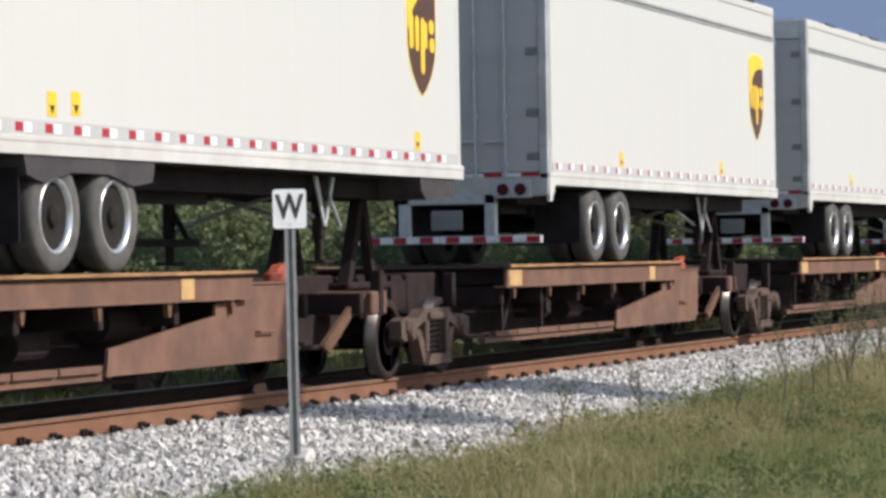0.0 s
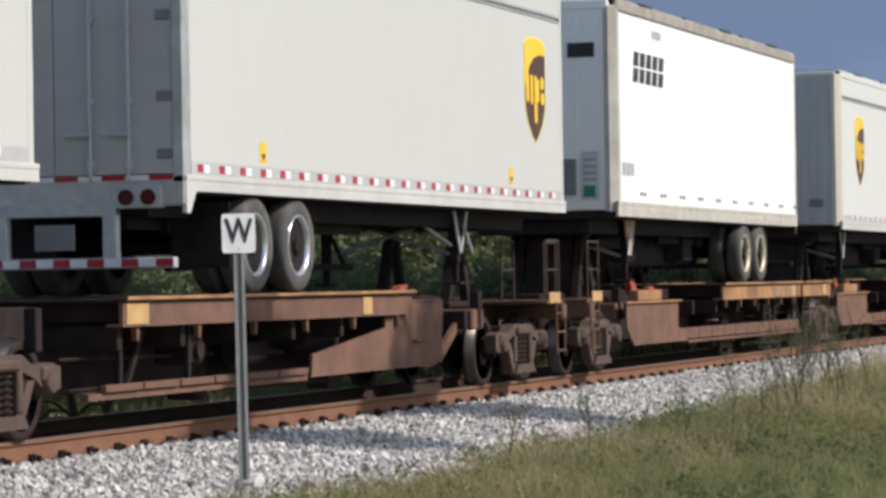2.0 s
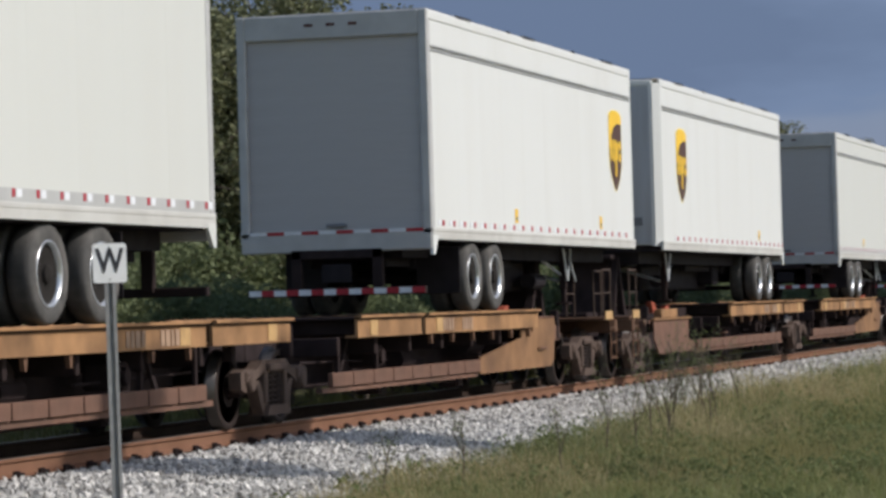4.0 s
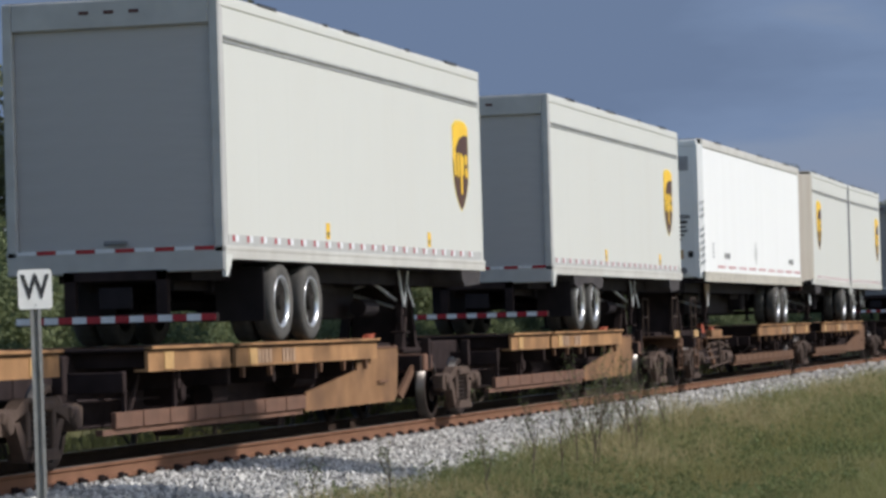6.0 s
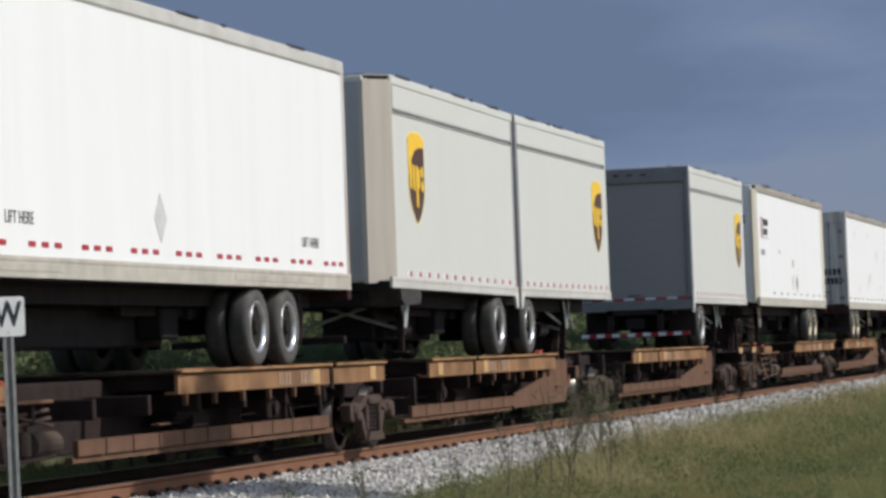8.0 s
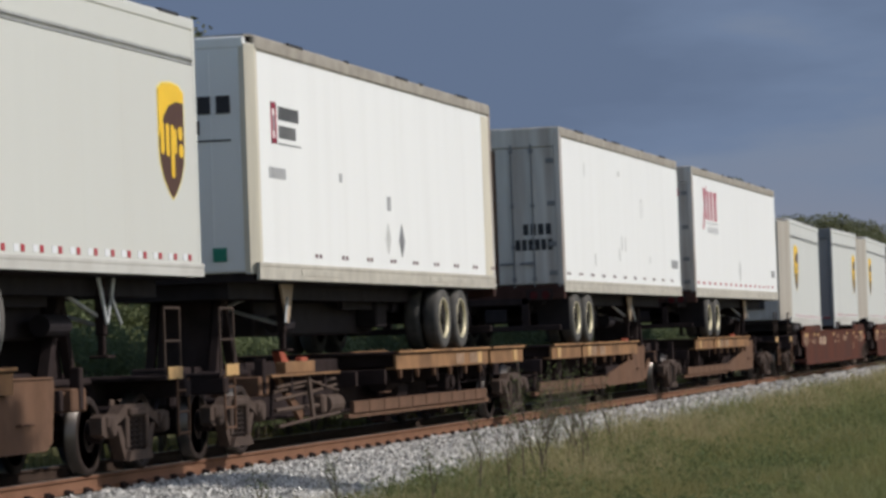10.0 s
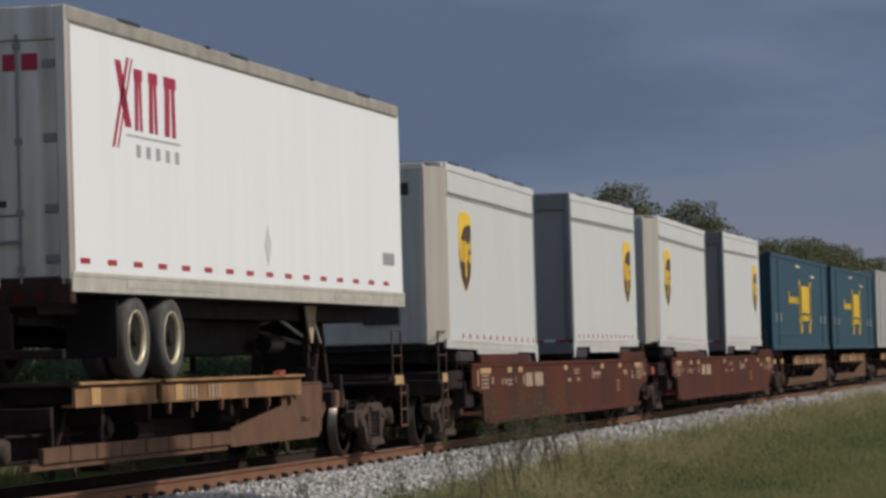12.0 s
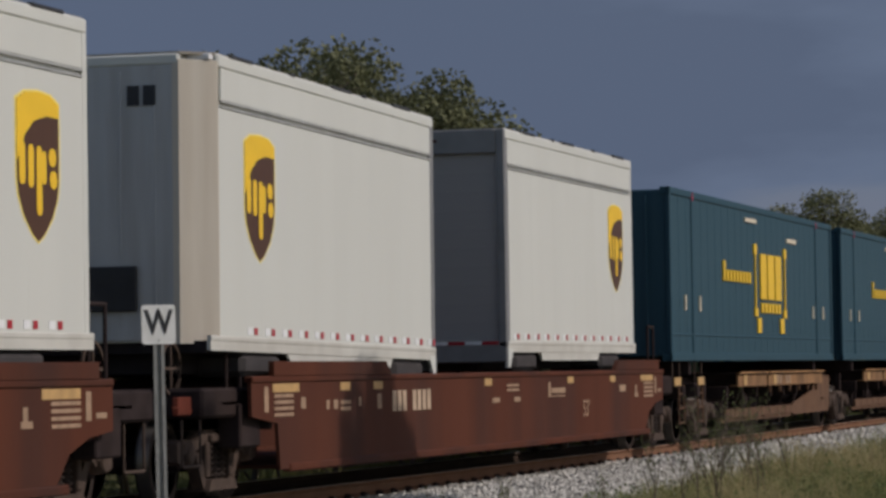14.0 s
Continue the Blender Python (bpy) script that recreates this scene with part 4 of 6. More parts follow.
    part("roof", "roof" + K, roof, ROOFEDGE, root, "stained grey roof sheet", at=(0, 0, rise), flip=flip)
    for i, u in enumerate((0.12, 0.34, 0.41, 0.66, 0.83)):
        part("roof_patch", "patch%s%d" % (K, i), lambda s, i=i, u=u: s.box(L * u, L * u + (0.12 if i % 2 else 0.7), -1.31, -1.24, 5.075, 5.115, 0.01), INK, root, "dark torn roof edge patch", at=(0, 0, rise), flip=flip)
    rail_z = 2.30 if look_ == "parcel" else 2.36
    lip = [(0.0, 2.15), (0.04, 2.15), (0.04, rail_z), (0.0, rail_z), (-0.006, rail_z - 0.012), (-0.006, rail_z - 0.045), (0.0, rail_z - 0.055)]
    for y, k in ((Y - 0.010, 1), (1.305, -1)):
        part("bottom_rail", "botrail%s%d" % (K, k), lambda s: s.sweep([(a * k, b) for a, b in lip], 0.0, L - 0.02), PALERAIL if look_ != "parcel" else RAILGREY, root, "grimy bottom rail", at=(0, y, 0), flip=flip)
    if look_ == "parcel":
        part("corner_foot", "cfoot", lambda s: s.plate([(0.0, 2.2), (0.26, 2.2), (0.22, 2.12), (0.09, 1.95), (0.0, 1.95)], Y - 0.012, Y + 0.03), white, root, flip=flip)
    if not wheels:
        for u in (0.45, L - 2.2):
            part("fender", "fender", lambda s: s.box(0, 1.15, -1.28, -0.7, 1.90, 2.145, 0.06), MUDGUARD, root, "dusty dark rubber fender", at=(X(u) if nose > 0 else X(u) - 1.15, 0, 0))
        part("skirt", "skirt" + K, lambda s: s.plate([(1.75, 2.16), (L - 2.35, 2.16), (L - 2.5, 2.04), (1.85, 2.04)], Y, Y + 0.03), RAILGREY, root, "pale lower skirt panel", flip=flip)
    if "w" in fenders:
        part("fender", "fenderw", lambda s: s.plate([(0, 2.146), (2.55, 2.146), (2.5, 1.97), (2.1, 1.93), (1.6, 2.02), (0.9, 2.02), (0.35, 1.93), (0.05, 1.99)], -1.285, -0.72), MUDGUARD, root, "dusty dark rubber fender over the wheels", at=(min(axles) - 0.65, 0, 0))
    if "n" in fenders:
        part("fender", "fendern", lambda s: s.plate([(0, 2.146), (1.2, 2.146), (1.12, 1.95), (0.2, 1.91), (0.04, 2.0)], -1.285, -0.72), MUDGUARD, root, "dusty dark rubber fender", at=(L - 1.45 if nose > 0 else 0.55, 0, 0))
    if look_ != "parcel":
        for u, v in ((0.12, 0.34), (0.72, 0.86)):
            part("scuff_plate", "scuff%s%.2f" % (K, u), lambda s, u=u, v=v: s.box(L * u, L * v, Y - 0.016, Y, 2.21, 2.29, 0.003), PALERAIL, root, flip=flip)
    # reflecting tape along the side
    def bit(a, b):
        return lambda s: s.box(a, b, Y - 0.006, Y, 0, 0.075, 0.002)
    if tape in ("pairs", "red") and wheels:
        part("tape_band", "tband" + K, lambda s: s.box(0.15, L - c - 0.11, Y - 0.003, Y + 0.01, 2.303, 2.425, 0.001), BANDGREY, root, "dull grey band behind the reflectors", flip=flip)
    steps = int((L - c - 0.3) / tape_step)
    for i in range(steps):
        x = 0.3 + i * tape_step
        if tape == "pairs":
            part("reflector", "tapeR", bit(0, 0.14), RED, root, at=(X(x) if nose > 0 else X(x) - 0.14, 0, 2.325))
            part("reflector", "tapeW", bit(0, 0.14), REFW, root, at=(X(x + 0.15) if nose > 0 else X(x + 0.15) - 0.14, 0, 2.325))
        elif tape == "red":
            part("reflector", "tapeS", bit(0, 0.075), RED, root, at=(X(x), 0, 2.345))
            part("reflector", "tapeY", bit(0, 0.12), REFW, root, at=(X(x) + 0.105, 0, 2.345))
        elif tape == "white":
            part("reflector", "tapeV", bit(0, 0.14), REFW, root, at=(X(x), 0, 2.325))
            part("reflector", "tapeT", bit(0, 0.10), RED, root, at=(X(x) + 0.2, 0, 2.325))
        elif tape == "triple":
            for k in (0.0, 0.36, 0.72):
                part("reflector", "tapeX", lambda s: s.box(0, 0.19, Y - 0.006, Y, 0, 0.055, 0.002), RED, root, at=(X(x) - 0.95 + k, 0, 2.45))
        elif tape == "single":
            part("reflector", "tapeZ", lambda s: s.box(0, 0.30, Y - 0.006, Y, 0, 0.06, 0.002), RED, root, at=(X(x), 0, 2.45))
        elif tape == "twin":
            for k in (0.0, 0.2):
                part("reflector", "tapeU", lambda s: s.box(0, 0.11, Y - 0.006, Y, 0, 0.05, 0.002), MARKRED, root, at=(X(x) + k, 0, 2.455))
    for u, z in stickers:
        st = part("sticker", "stick", lambda s: s.box(-0.085, 0.085, Y - 0.004, Y, 0, 0.20, 0.001), ORANGE, root, "yellow warning sticker", at=(X(u), 0, z - 0.07))
        part("sticker_mark", "stickm", lambda s: s.plate([(-0.05, 0.09), (0.05, 0.09), (0.0, 0.02)], Y - 0.007, Y - 0.004), INK, st)
    if logo:
        cx = X(L - logo_at) + 0.03
        z0, z1 = logo_z - 0.03, logo_z + 1.27
        em = part("emblem", "emb0%.2f" % logo_z, lambda s: shield(s, 0, z0, z1, 0.91, 0, Y), LOGOPALE, root, "brown and gold shield emblem", at=(cx, 0, 0))
        part("emblem_field", "emb1%.2f" % logo_z, lambda s: shield(s, 0, z0, z1, 0.91, 1, Y - 0.003), LOGOBROWN, em)
        part("emblem_swoosh", "emb2%.2f" % logo_z, lambda s: shield(s, 0, z0, z1, 0.91, 2, Y - 0.006), LOGOGOLD, em)
        h = z1 - z0
        for n_bar, (u0, u1, v0, v1) in enumerate(((-0.45, -0.31, 0.37, 0.66), (-0.24, -0.11, 0.355, 0.645), (-0.045, 0.085, 0.175, 0.64), (0.085, 0.19, 0.385, 0.61), (0.25, 0.43, 0.51, 0.635), (0.27, 0.45, 0.36, 0.485))):
            part("emblem_bar", "emb3%.2f%d" % (logo_z, n_bar), lambda s, u0=u0, u1=u1, v0=v0, v1=v1: pill(s, u0 * 0.91, u1 * 0.91, z0 + v0 * h, z0 + v1 * h, Y - 0.010, Y - 0.006), LOGOGOLD, em)

    # rear end
    def ring(s):
        for y in (-1.297, 1.177):
            s.box(-0.02, 0.14, y, y + 0.12, 2.22, 5.09 + rise, 0.015)
        s.box(-0.02, 0.14, -1.18, 1.18, 4.80, 5.09 + rise, 0.015)
        if rear != "swing_white":
            s.box(-0.02, 0.14, -1.297, 1.297, 2.02, 2.30, 0.015)
    if rear == "swing_white":
        part("rear_sill", "rsill", lambda s: s.box(-0.02, 0.14, -1.297, 1.297, 2.02, 2.30, 0.015), SILL, root, "dark red-brown rear sill", flip=flip)
    part("rear_frame", "rframe" + K + rear, ring, (FRAMEGREY if L > 9 else GREYFRAME) if rear == "roll" else DOORW if rear == "swing_white" else ALU, root, "grey rear door frame", flip=flip)
    if rear == "roll":
        d = part("roll_up_door", "rolldoor", lambda s: s.box(0.066, 0.085, -1.175, 1.175, 2.31, 4.79), DOOR if L > 9 else PUPDOOR, root, "grey roll-up door, closed", flip=flip)
        for i in range(10):
            part("door_slat", "slat", lambda s: s.box(0.05, 0.064, -1.175, 1.175, 0.0, 0.2482, 0.001), DOOR if L > 9 else PUPDOOR, d, at=(0, 0, 2.31 + i * 0.2485), flip=flip)
        part("door_latch", "rolllatch", lambda s: s.box(0.0, 0.05, -0.14, 0.14, 2.34, 2.39, 0.01), GREYFRAME, d, flip=flip)
        part("marker_lamp", "rollmark", lambda s: [s.box(-0.03, -0.02, y, y + 0.12, 4.96, 5.0, 0.003) for y in (-0.36, -0.06, 0.24)], TREAD_DARK, root, flip=flip)
    else:
        dm = DOORW if rear == "swing_white" else DOOR
        for y0 in (-1.175, 0.005):
            d = part("swing_door", "door%.2f" % y0, lambda s, y0=y0: s.box(0.0, 0.05, y0, y0 + 1.17, 2.31, 4.79, 0.006), dm, root, "closed swing door with lock rods", flip=flip)
            def rods(s):
                for yy in (0.0,):
                    s.rod((-0.035, yy, 2.25), (-0.035, yy, 4.86), 0.017, 8)
                    for z in (2.36, 2.95, 3.7, 4.7):
                        s.box(-0.05, 0.0, yy - 0.035, yy + 0.035, z, z + 0.07, 0.006)
                    s.box(-0.055, -0.03, yy - 0.02, yy + 0.26, 2.66, 2.70, 0.006)
            for u in (0.42, 0.80):
                part("lock_rod", "lockrod", rods, GREYFRAME if rear == "swing_white" else GALV, d, at=(0, y0 + (u if y0 < 0 else 1.17 - u), 0), flip=flip)
            if rear == "swing_white" and y0 < 0:
                part("door_seal", "doorseal", lambda s: s.box(-0.012, 0.05, -0.085, -0.006, 2.32, 4.78, 0.004), DOORSEAL, d, "rust-stained rubber door seal", at=(0, 0.0, 0), flip=flip)
            for z in (2.45, 2.98, 3.72, 4.5):
                part("hinge", "hinge", lambda s: s.box(-0.02, 0.0, 0, 0.15, 0, 0.09, 0.006), GREYFRAME, d, at=(0, y0 if y0 < 0 else y0 + 1.02, z), flip=flip)
    if rear != "swing_white":
        for i in range(10):
            part("reflector", "rtape", lambda s: s.box(-0.027, -0.02, 0, 0.226, 2.255, 2.30), REFW if i % 2 else RED, root, at=(0, -1.18 + i * 0.236, 0), flip=flip)
    if bumper:
        metal = GALV if rear == "swing" else SPINE
        bp = part("rear_bumper", "bumper" + rear, lambda s: (s.box(-0.06, 0.04, -1.2, 1.2, 1.45, 1.55, 0.01).box(-0.03, 0.07, -0.62, -0.48, 1.5, 2.05, 0.01)
                  .box(-0.03, 0.07, 0.48, 0.62, 1.5, 2.05, 0.01).box(-0.03, 0.05, -0.62, 0.62, 1.93, 2.05, 0.01)), metal, root, "steel underride bumper", flip=flip)
        for i in range(14 if rear != "swing_white" else 0):
            part("stripe", "stripe", lambda s: s.box(-0.066, -0.06, 0, 0.17, 1.465, 1.54), REFW if i % 2 else RED, bp, at=(0, -1.19 + i * 0.17, 0), flip=flip)
        part("plate_holder", "plateh", lambda s: s.box(-0.035, -0.01, -0.2, 0.2, 1.62, 1.86, 0.008), GREYFRAME if rear == "swing" else BLACK, bp, "grey holder with an unreadable plate", flip=flip)
        for y in (-1.02, 0.62) if rear != "roll" else ():
            lb = part("lamp_box", "lampbox%.2f" % y, lambda s, y=y: s.box(-0.03, 0.06, y - 0.05, y + 0.45, 2.0, 2.21, 0.01), metal, root, flip=flip)
            for k in (0.08, 0.30):
                part("tail_lamp", "tail%.2f%.2f" % (y, k), lambda s, y=y, k=k: s.rod((-0.045, y + k, 2.10), (0.0, y + k, 2.10), 0.075, 14), TREAD_DARK, lb, "dark red round lamp", flip=flip)
    # underside
    ch = part("chassis", "chassis" + K, lambda s: s.box(0.1, L - 0.1, -1.22, 1.22, 2.13, 2.25), BLACK, root, flip=flip)
    part("floor_frame", "floorframe" + K, lambda s: s.box(0.3, L - 0.3, -0.80, 0.80, 1.93, 2.128), BLACK, ch, flip=flip)
    for y in (-0.55, 0.47):
        part("slide_rail", "sliderail" + K, lambda s: s.box(0.4, min(7.0, L * 0.6), 0, 0.08, 1.82, 1.928), BLACK, ch, at=(0, y, 0), flip=flip)
    for i in range(int((L - 0.6) / 0.6)):
        part("crossmember", "crossmember", lambda s: s.box(0.0, 0.08, -0.79, 0.79, 1.925, 2.12), BLACK, ch, at=(0.4 + i * 0.6, 0, 0))
    if wheels:
        for a in axles:
            wheelset(root, X(a), "", rim_mat or RIM, flip)
        mid, lo, hi = sum(axles) / len(axles), min(axles), max(axles)
        def bogie(s):
            for y in (-0.62, 0.5):
                s.box(lo - 0.7, hi + 0.7, y, y + 0.12, 1.78, 1.92, 0.01)
                for a in axles:
                    s.plate([(a - 0.16, 1.62), (a + 0.16, 1.62), (a + 0.08, 1.80), (a - 0.08, 1.80)], y, y + 0.12)
            s.box(mid - 0.3, mid + 0.3, -0.5, 0.5, 1.72, 1.86, 0.02)
        part("suspension", "bogie%.2f%.2f" % (lo, hi), bogie, BLACK, root, flip=flip)
        for y in (-1.22, 0.62):
            part("mud_flap", "flap%.2f" % lo, lambda s: s.box(lo - 0.62, lo - 0.60, 0, 0.6, 1.45, 2.08, 0.004), BLACK, root, "black rubber mud flap", at=(0, y, 0), flip=flip)
        lx = L - legs
        def leg(s, y):
            s.box(lx - 0.055, lx + 0.055, y - 0.055, y + 0.055, 1.5, 2.15, 0.012)
            s.box(lx - 0.038, lx + 0.038, y - 0.038, y + 0.038, 1.28, 1.5, 0.01)
            s.box(lx - 0.13, lx + 0.13, y - 0.11, y + 0.11, 1.25, 1.285, 0.01)
        def brace(s):
            s.rod((lx, -0.75, 1.62), (lx, 0.75, 2.08), 0.025)
            s.rod((lx, -0.75, 2.08), (lx, 0.75, 1.62), 0.025)
            s.rod((lx, -0.8, 1.7), (lx - 0.9, -0.5, 2.1), 0.025)
            s.rod((lx + 0.05, -0.92, 1.95), (lx + 0.30, -0.95, 1.62), 0.018)
        def gusset(s):
            if look_ != "parcel":
                s.plate([(lx - 0.30, 2.13), (lx + 0.30, 2.13), (lx + 0.04, 1.62), (lx - 0.04, 1.62)], -0.03, 0.0)
                return
            s.plate([(lx - 0.30, 2.13), (lx - 0.20, 2.13), (lx + 0.02, 1.62), (lx - 0.03, 1.62)], -0.02, 0.0)
            s.plate([(lx + 0.30, 2.13), (lx + 0.20, 2.13), (lx - 0.02, 1.62), (lx + 0.03, 1.62)], -0.02, 0.0)
        part("leg_gusset", "gusset%.2f%s" % (lx, look_), gusset, GALV if look_ == "parcel" else TANLEG, root, "pale landing leg bracket", at=(0, -0.88, 0), flip=flip)
        lm = SPINE
        for y in (-0.82, 0.82):
            part("landing_leg", "leg%.2f%.2f" % (lx, y), lambda s, y=y: leg(s, y), lm, root, "raised landing leg", flip=flip)
        part("leg_brace", "brace%.2f" % lx, brace, GALV, root, flip=flip)
        # Added black shapes stand in for the dark mass under the floor.
        if has_dark_mass and lx - hi > 3.0:
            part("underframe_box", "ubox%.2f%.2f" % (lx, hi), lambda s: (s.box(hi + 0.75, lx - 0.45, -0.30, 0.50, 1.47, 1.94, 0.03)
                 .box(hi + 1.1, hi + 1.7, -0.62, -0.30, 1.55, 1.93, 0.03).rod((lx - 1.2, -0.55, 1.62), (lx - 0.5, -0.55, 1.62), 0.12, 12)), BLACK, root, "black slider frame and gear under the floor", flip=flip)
        if look_ == "parcel" and L > 10 and not has_dark_mass:
            part("brace_tube", "btube%.2f%.2f" % (lx, hi), lambda s: (s.box(hi + 0.8, lx, 0.48, 0.56, 1.44, 1.52, 0.01).rod((hi + 0.9, 0.52, 1.5), (hi + 1.6, 0.52, 2.08), 0.035).rod((lx - 0.2, 0.52, 1.5), (lx - 1.0, 0.52, 2.08), 0.03)), BLACK, root, flip=flip)
    RIDERS.append((root, x0, dz + L * math.sin(radians(tip)), tip))
    return root


PL = "white parcel trailer with a gold shield emblem"
tags40 = ((2.2, 2.53), (9.4, 2.53))
trailer("van_trailer", 21.3, 12.55, 1, "parcel", has_dark_mass=False, white=DULL, fenders="wn", label=PL + ", grey swing doors", rear="swing", axles=(2.2, 3.35), stickers=((2.05, 2.53), (2.5, 2.55), (11.0, 2.5)))
trailer("van_trailer", 37.15, 12.5, 1, "parcel", has_dark_mass=False, white=DULL, label=PL + ", red reflector dots", rear="swing", tape="red", stickers=((3.3, 2.5), (8.8, 2.5)))
trailer("van_trailer", 52.05, 13.35, 1, "parcel", has_dark_mass=False, white=DULL, label=PL + ", grey swing doors", rear="swing", tape="red", tape_step=0.55, stickers=((3.5, 2.5), (9.0, 2.5)))
trailer("van_trailer", 68.55, 12.98, 1, "parcel", has_dark_mass=False, white=DULL, label=PL + ", streaked with grime", rear="swing", axles=(1.9, 3.1), stickers=((2.0, 2.53), (10.5, 2.53)))
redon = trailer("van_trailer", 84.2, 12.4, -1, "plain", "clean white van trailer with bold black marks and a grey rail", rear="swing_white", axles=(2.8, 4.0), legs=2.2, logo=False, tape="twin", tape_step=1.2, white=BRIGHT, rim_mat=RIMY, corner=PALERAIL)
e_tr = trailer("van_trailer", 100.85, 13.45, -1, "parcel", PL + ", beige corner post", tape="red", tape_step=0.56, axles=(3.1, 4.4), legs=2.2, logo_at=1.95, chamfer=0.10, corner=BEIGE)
trailer("van_trailer", 122.7, 12.6, 1, "parcel", PL + ", grey roll-up door", tape="white", axles=(2.2, 3.4), stickers=((4.5, 2.5), (10.0, 2.5)), white=LIGHTWHITE, logo_z=3.1)
g_tr = trailer("van_trailer", 137.6, 12.75, -1, "parcel", PL + ", dusty front wall", tape="white", axles=(1.6, 2.8), legs=2.4, logo_at=1.85, chamfer=0.12, stickers=((2.9, 2.5),), white=LIGHTWHITE)
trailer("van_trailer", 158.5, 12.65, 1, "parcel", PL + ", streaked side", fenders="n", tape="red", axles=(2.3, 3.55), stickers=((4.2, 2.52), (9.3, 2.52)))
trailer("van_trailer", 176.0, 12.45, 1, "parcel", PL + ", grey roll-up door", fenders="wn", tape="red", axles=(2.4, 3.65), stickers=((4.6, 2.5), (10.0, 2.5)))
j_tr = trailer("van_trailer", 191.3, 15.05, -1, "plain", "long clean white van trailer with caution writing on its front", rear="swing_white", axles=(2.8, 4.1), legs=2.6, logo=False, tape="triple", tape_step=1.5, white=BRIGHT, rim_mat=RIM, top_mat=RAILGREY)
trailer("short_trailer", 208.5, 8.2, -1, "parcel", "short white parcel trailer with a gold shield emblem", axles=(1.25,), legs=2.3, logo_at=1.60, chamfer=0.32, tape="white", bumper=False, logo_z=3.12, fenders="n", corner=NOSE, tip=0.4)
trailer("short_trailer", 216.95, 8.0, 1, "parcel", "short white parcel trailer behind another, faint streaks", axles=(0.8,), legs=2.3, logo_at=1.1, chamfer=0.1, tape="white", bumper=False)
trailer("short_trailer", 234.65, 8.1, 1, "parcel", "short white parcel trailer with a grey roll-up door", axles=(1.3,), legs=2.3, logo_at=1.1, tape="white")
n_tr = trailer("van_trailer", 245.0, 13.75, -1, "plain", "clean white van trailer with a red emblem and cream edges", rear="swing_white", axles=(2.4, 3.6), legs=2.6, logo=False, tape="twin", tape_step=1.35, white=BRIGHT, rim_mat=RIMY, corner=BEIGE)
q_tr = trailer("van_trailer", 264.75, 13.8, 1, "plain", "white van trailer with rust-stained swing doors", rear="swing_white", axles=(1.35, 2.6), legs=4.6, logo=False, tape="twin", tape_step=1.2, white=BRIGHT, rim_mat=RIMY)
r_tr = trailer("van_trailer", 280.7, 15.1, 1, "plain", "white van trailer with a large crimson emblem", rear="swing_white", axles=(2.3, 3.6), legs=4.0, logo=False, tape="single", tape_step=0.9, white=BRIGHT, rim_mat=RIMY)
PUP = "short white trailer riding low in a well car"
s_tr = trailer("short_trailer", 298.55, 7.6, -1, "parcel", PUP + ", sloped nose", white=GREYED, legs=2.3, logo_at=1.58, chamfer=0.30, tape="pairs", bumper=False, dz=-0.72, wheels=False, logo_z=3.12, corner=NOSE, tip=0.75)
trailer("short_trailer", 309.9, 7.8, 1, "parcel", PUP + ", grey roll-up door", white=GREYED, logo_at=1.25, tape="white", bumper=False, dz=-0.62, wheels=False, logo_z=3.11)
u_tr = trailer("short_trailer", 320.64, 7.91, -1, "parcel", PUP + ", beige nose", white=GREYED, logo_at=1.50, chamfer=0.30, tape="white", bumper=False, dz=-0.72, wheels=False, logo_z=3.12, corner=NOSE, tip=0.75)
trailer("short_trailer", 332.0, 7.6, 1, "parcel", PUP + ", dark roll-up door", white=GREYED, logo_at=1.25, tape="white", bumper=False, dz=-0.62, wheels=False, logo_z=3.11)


# ---- marks on single trailers; all stand on the side nearest the camera unless on an end ----
SY = -1.2955


def bars(parent, name, boxes, material, label, y=SY):
    """Plain bars (x0, x1, z0, z1) on a side."""
    return part_each(name.rstrip("s"), "%s%s%.3f" % (parent.name, name, boxes[0][0] * 7 + boxes[0][2] + len(boxes)), lambda s: [s.box(a, b, y - 0.004, y, c, d) for a, b, c, d in boxes], material, parent, label if len(boxes) == 1 else "")


def end_bars(parent, name, boxes, material, label, x):
    """Plain bars (y0, y1, z0, z1) on the end at x that faces -x."""
    return part_each(name.rstrip("s"), "%s%s%.3f" % (parent.name, name, boxes[0][0] * 7 + boxes[0][2] + len(boxes)), lambda s: [s.box(x - 0.004, x, a, b, c, d) for a, b, c, d in boxes], material, parent, label if len(boxes) == 1 else "")


def slanted(s, x, z, w, h, lean=0.06):
    s.plate([(x, z), (x + w, z), (x + w + lean, z + h), (x + lean, z + h)], SY - 0.004, SY)


# bold black maker's mark
def bold(s):
    for i in range(5):
        slanted(s, 0.95 + i * 0.37, 4.05, 0.28, 0.20)
        slanted(s, 0.986 + i * 0.37, 4.28, 0.28, 0.20)


part_each("emblem_bar", "bold", bold, INK, redon, "bold black slanted block")
bars(redon, "small_marks", [(2.1, 2.25, 4.72, 4.84), (2.3, 2.45, 4.72, 4.84), (2.5, 2.62, 4.72, 4.84), (0.3, 0.5, 2.72, 2.9), (0.55, 0.75, 2.72, 2.9), (0.8, 0.95, 2.72, 2.9)], FAINT, "small faded numbers")
end_bars(redon, "front_marks", [(-1.0, -0.62, 4.35, 4.55), (-0.45, -0.1, 4.35, 4.55)], INK, "black marks on the front wall", -0.013)
part("connection_box", "conbox", lambda s: s.box(-0.05, -0.012, -0.72, -0.30, 2.45, 2.95, 0.01), GREYFRAME, redon, "air line connection box")
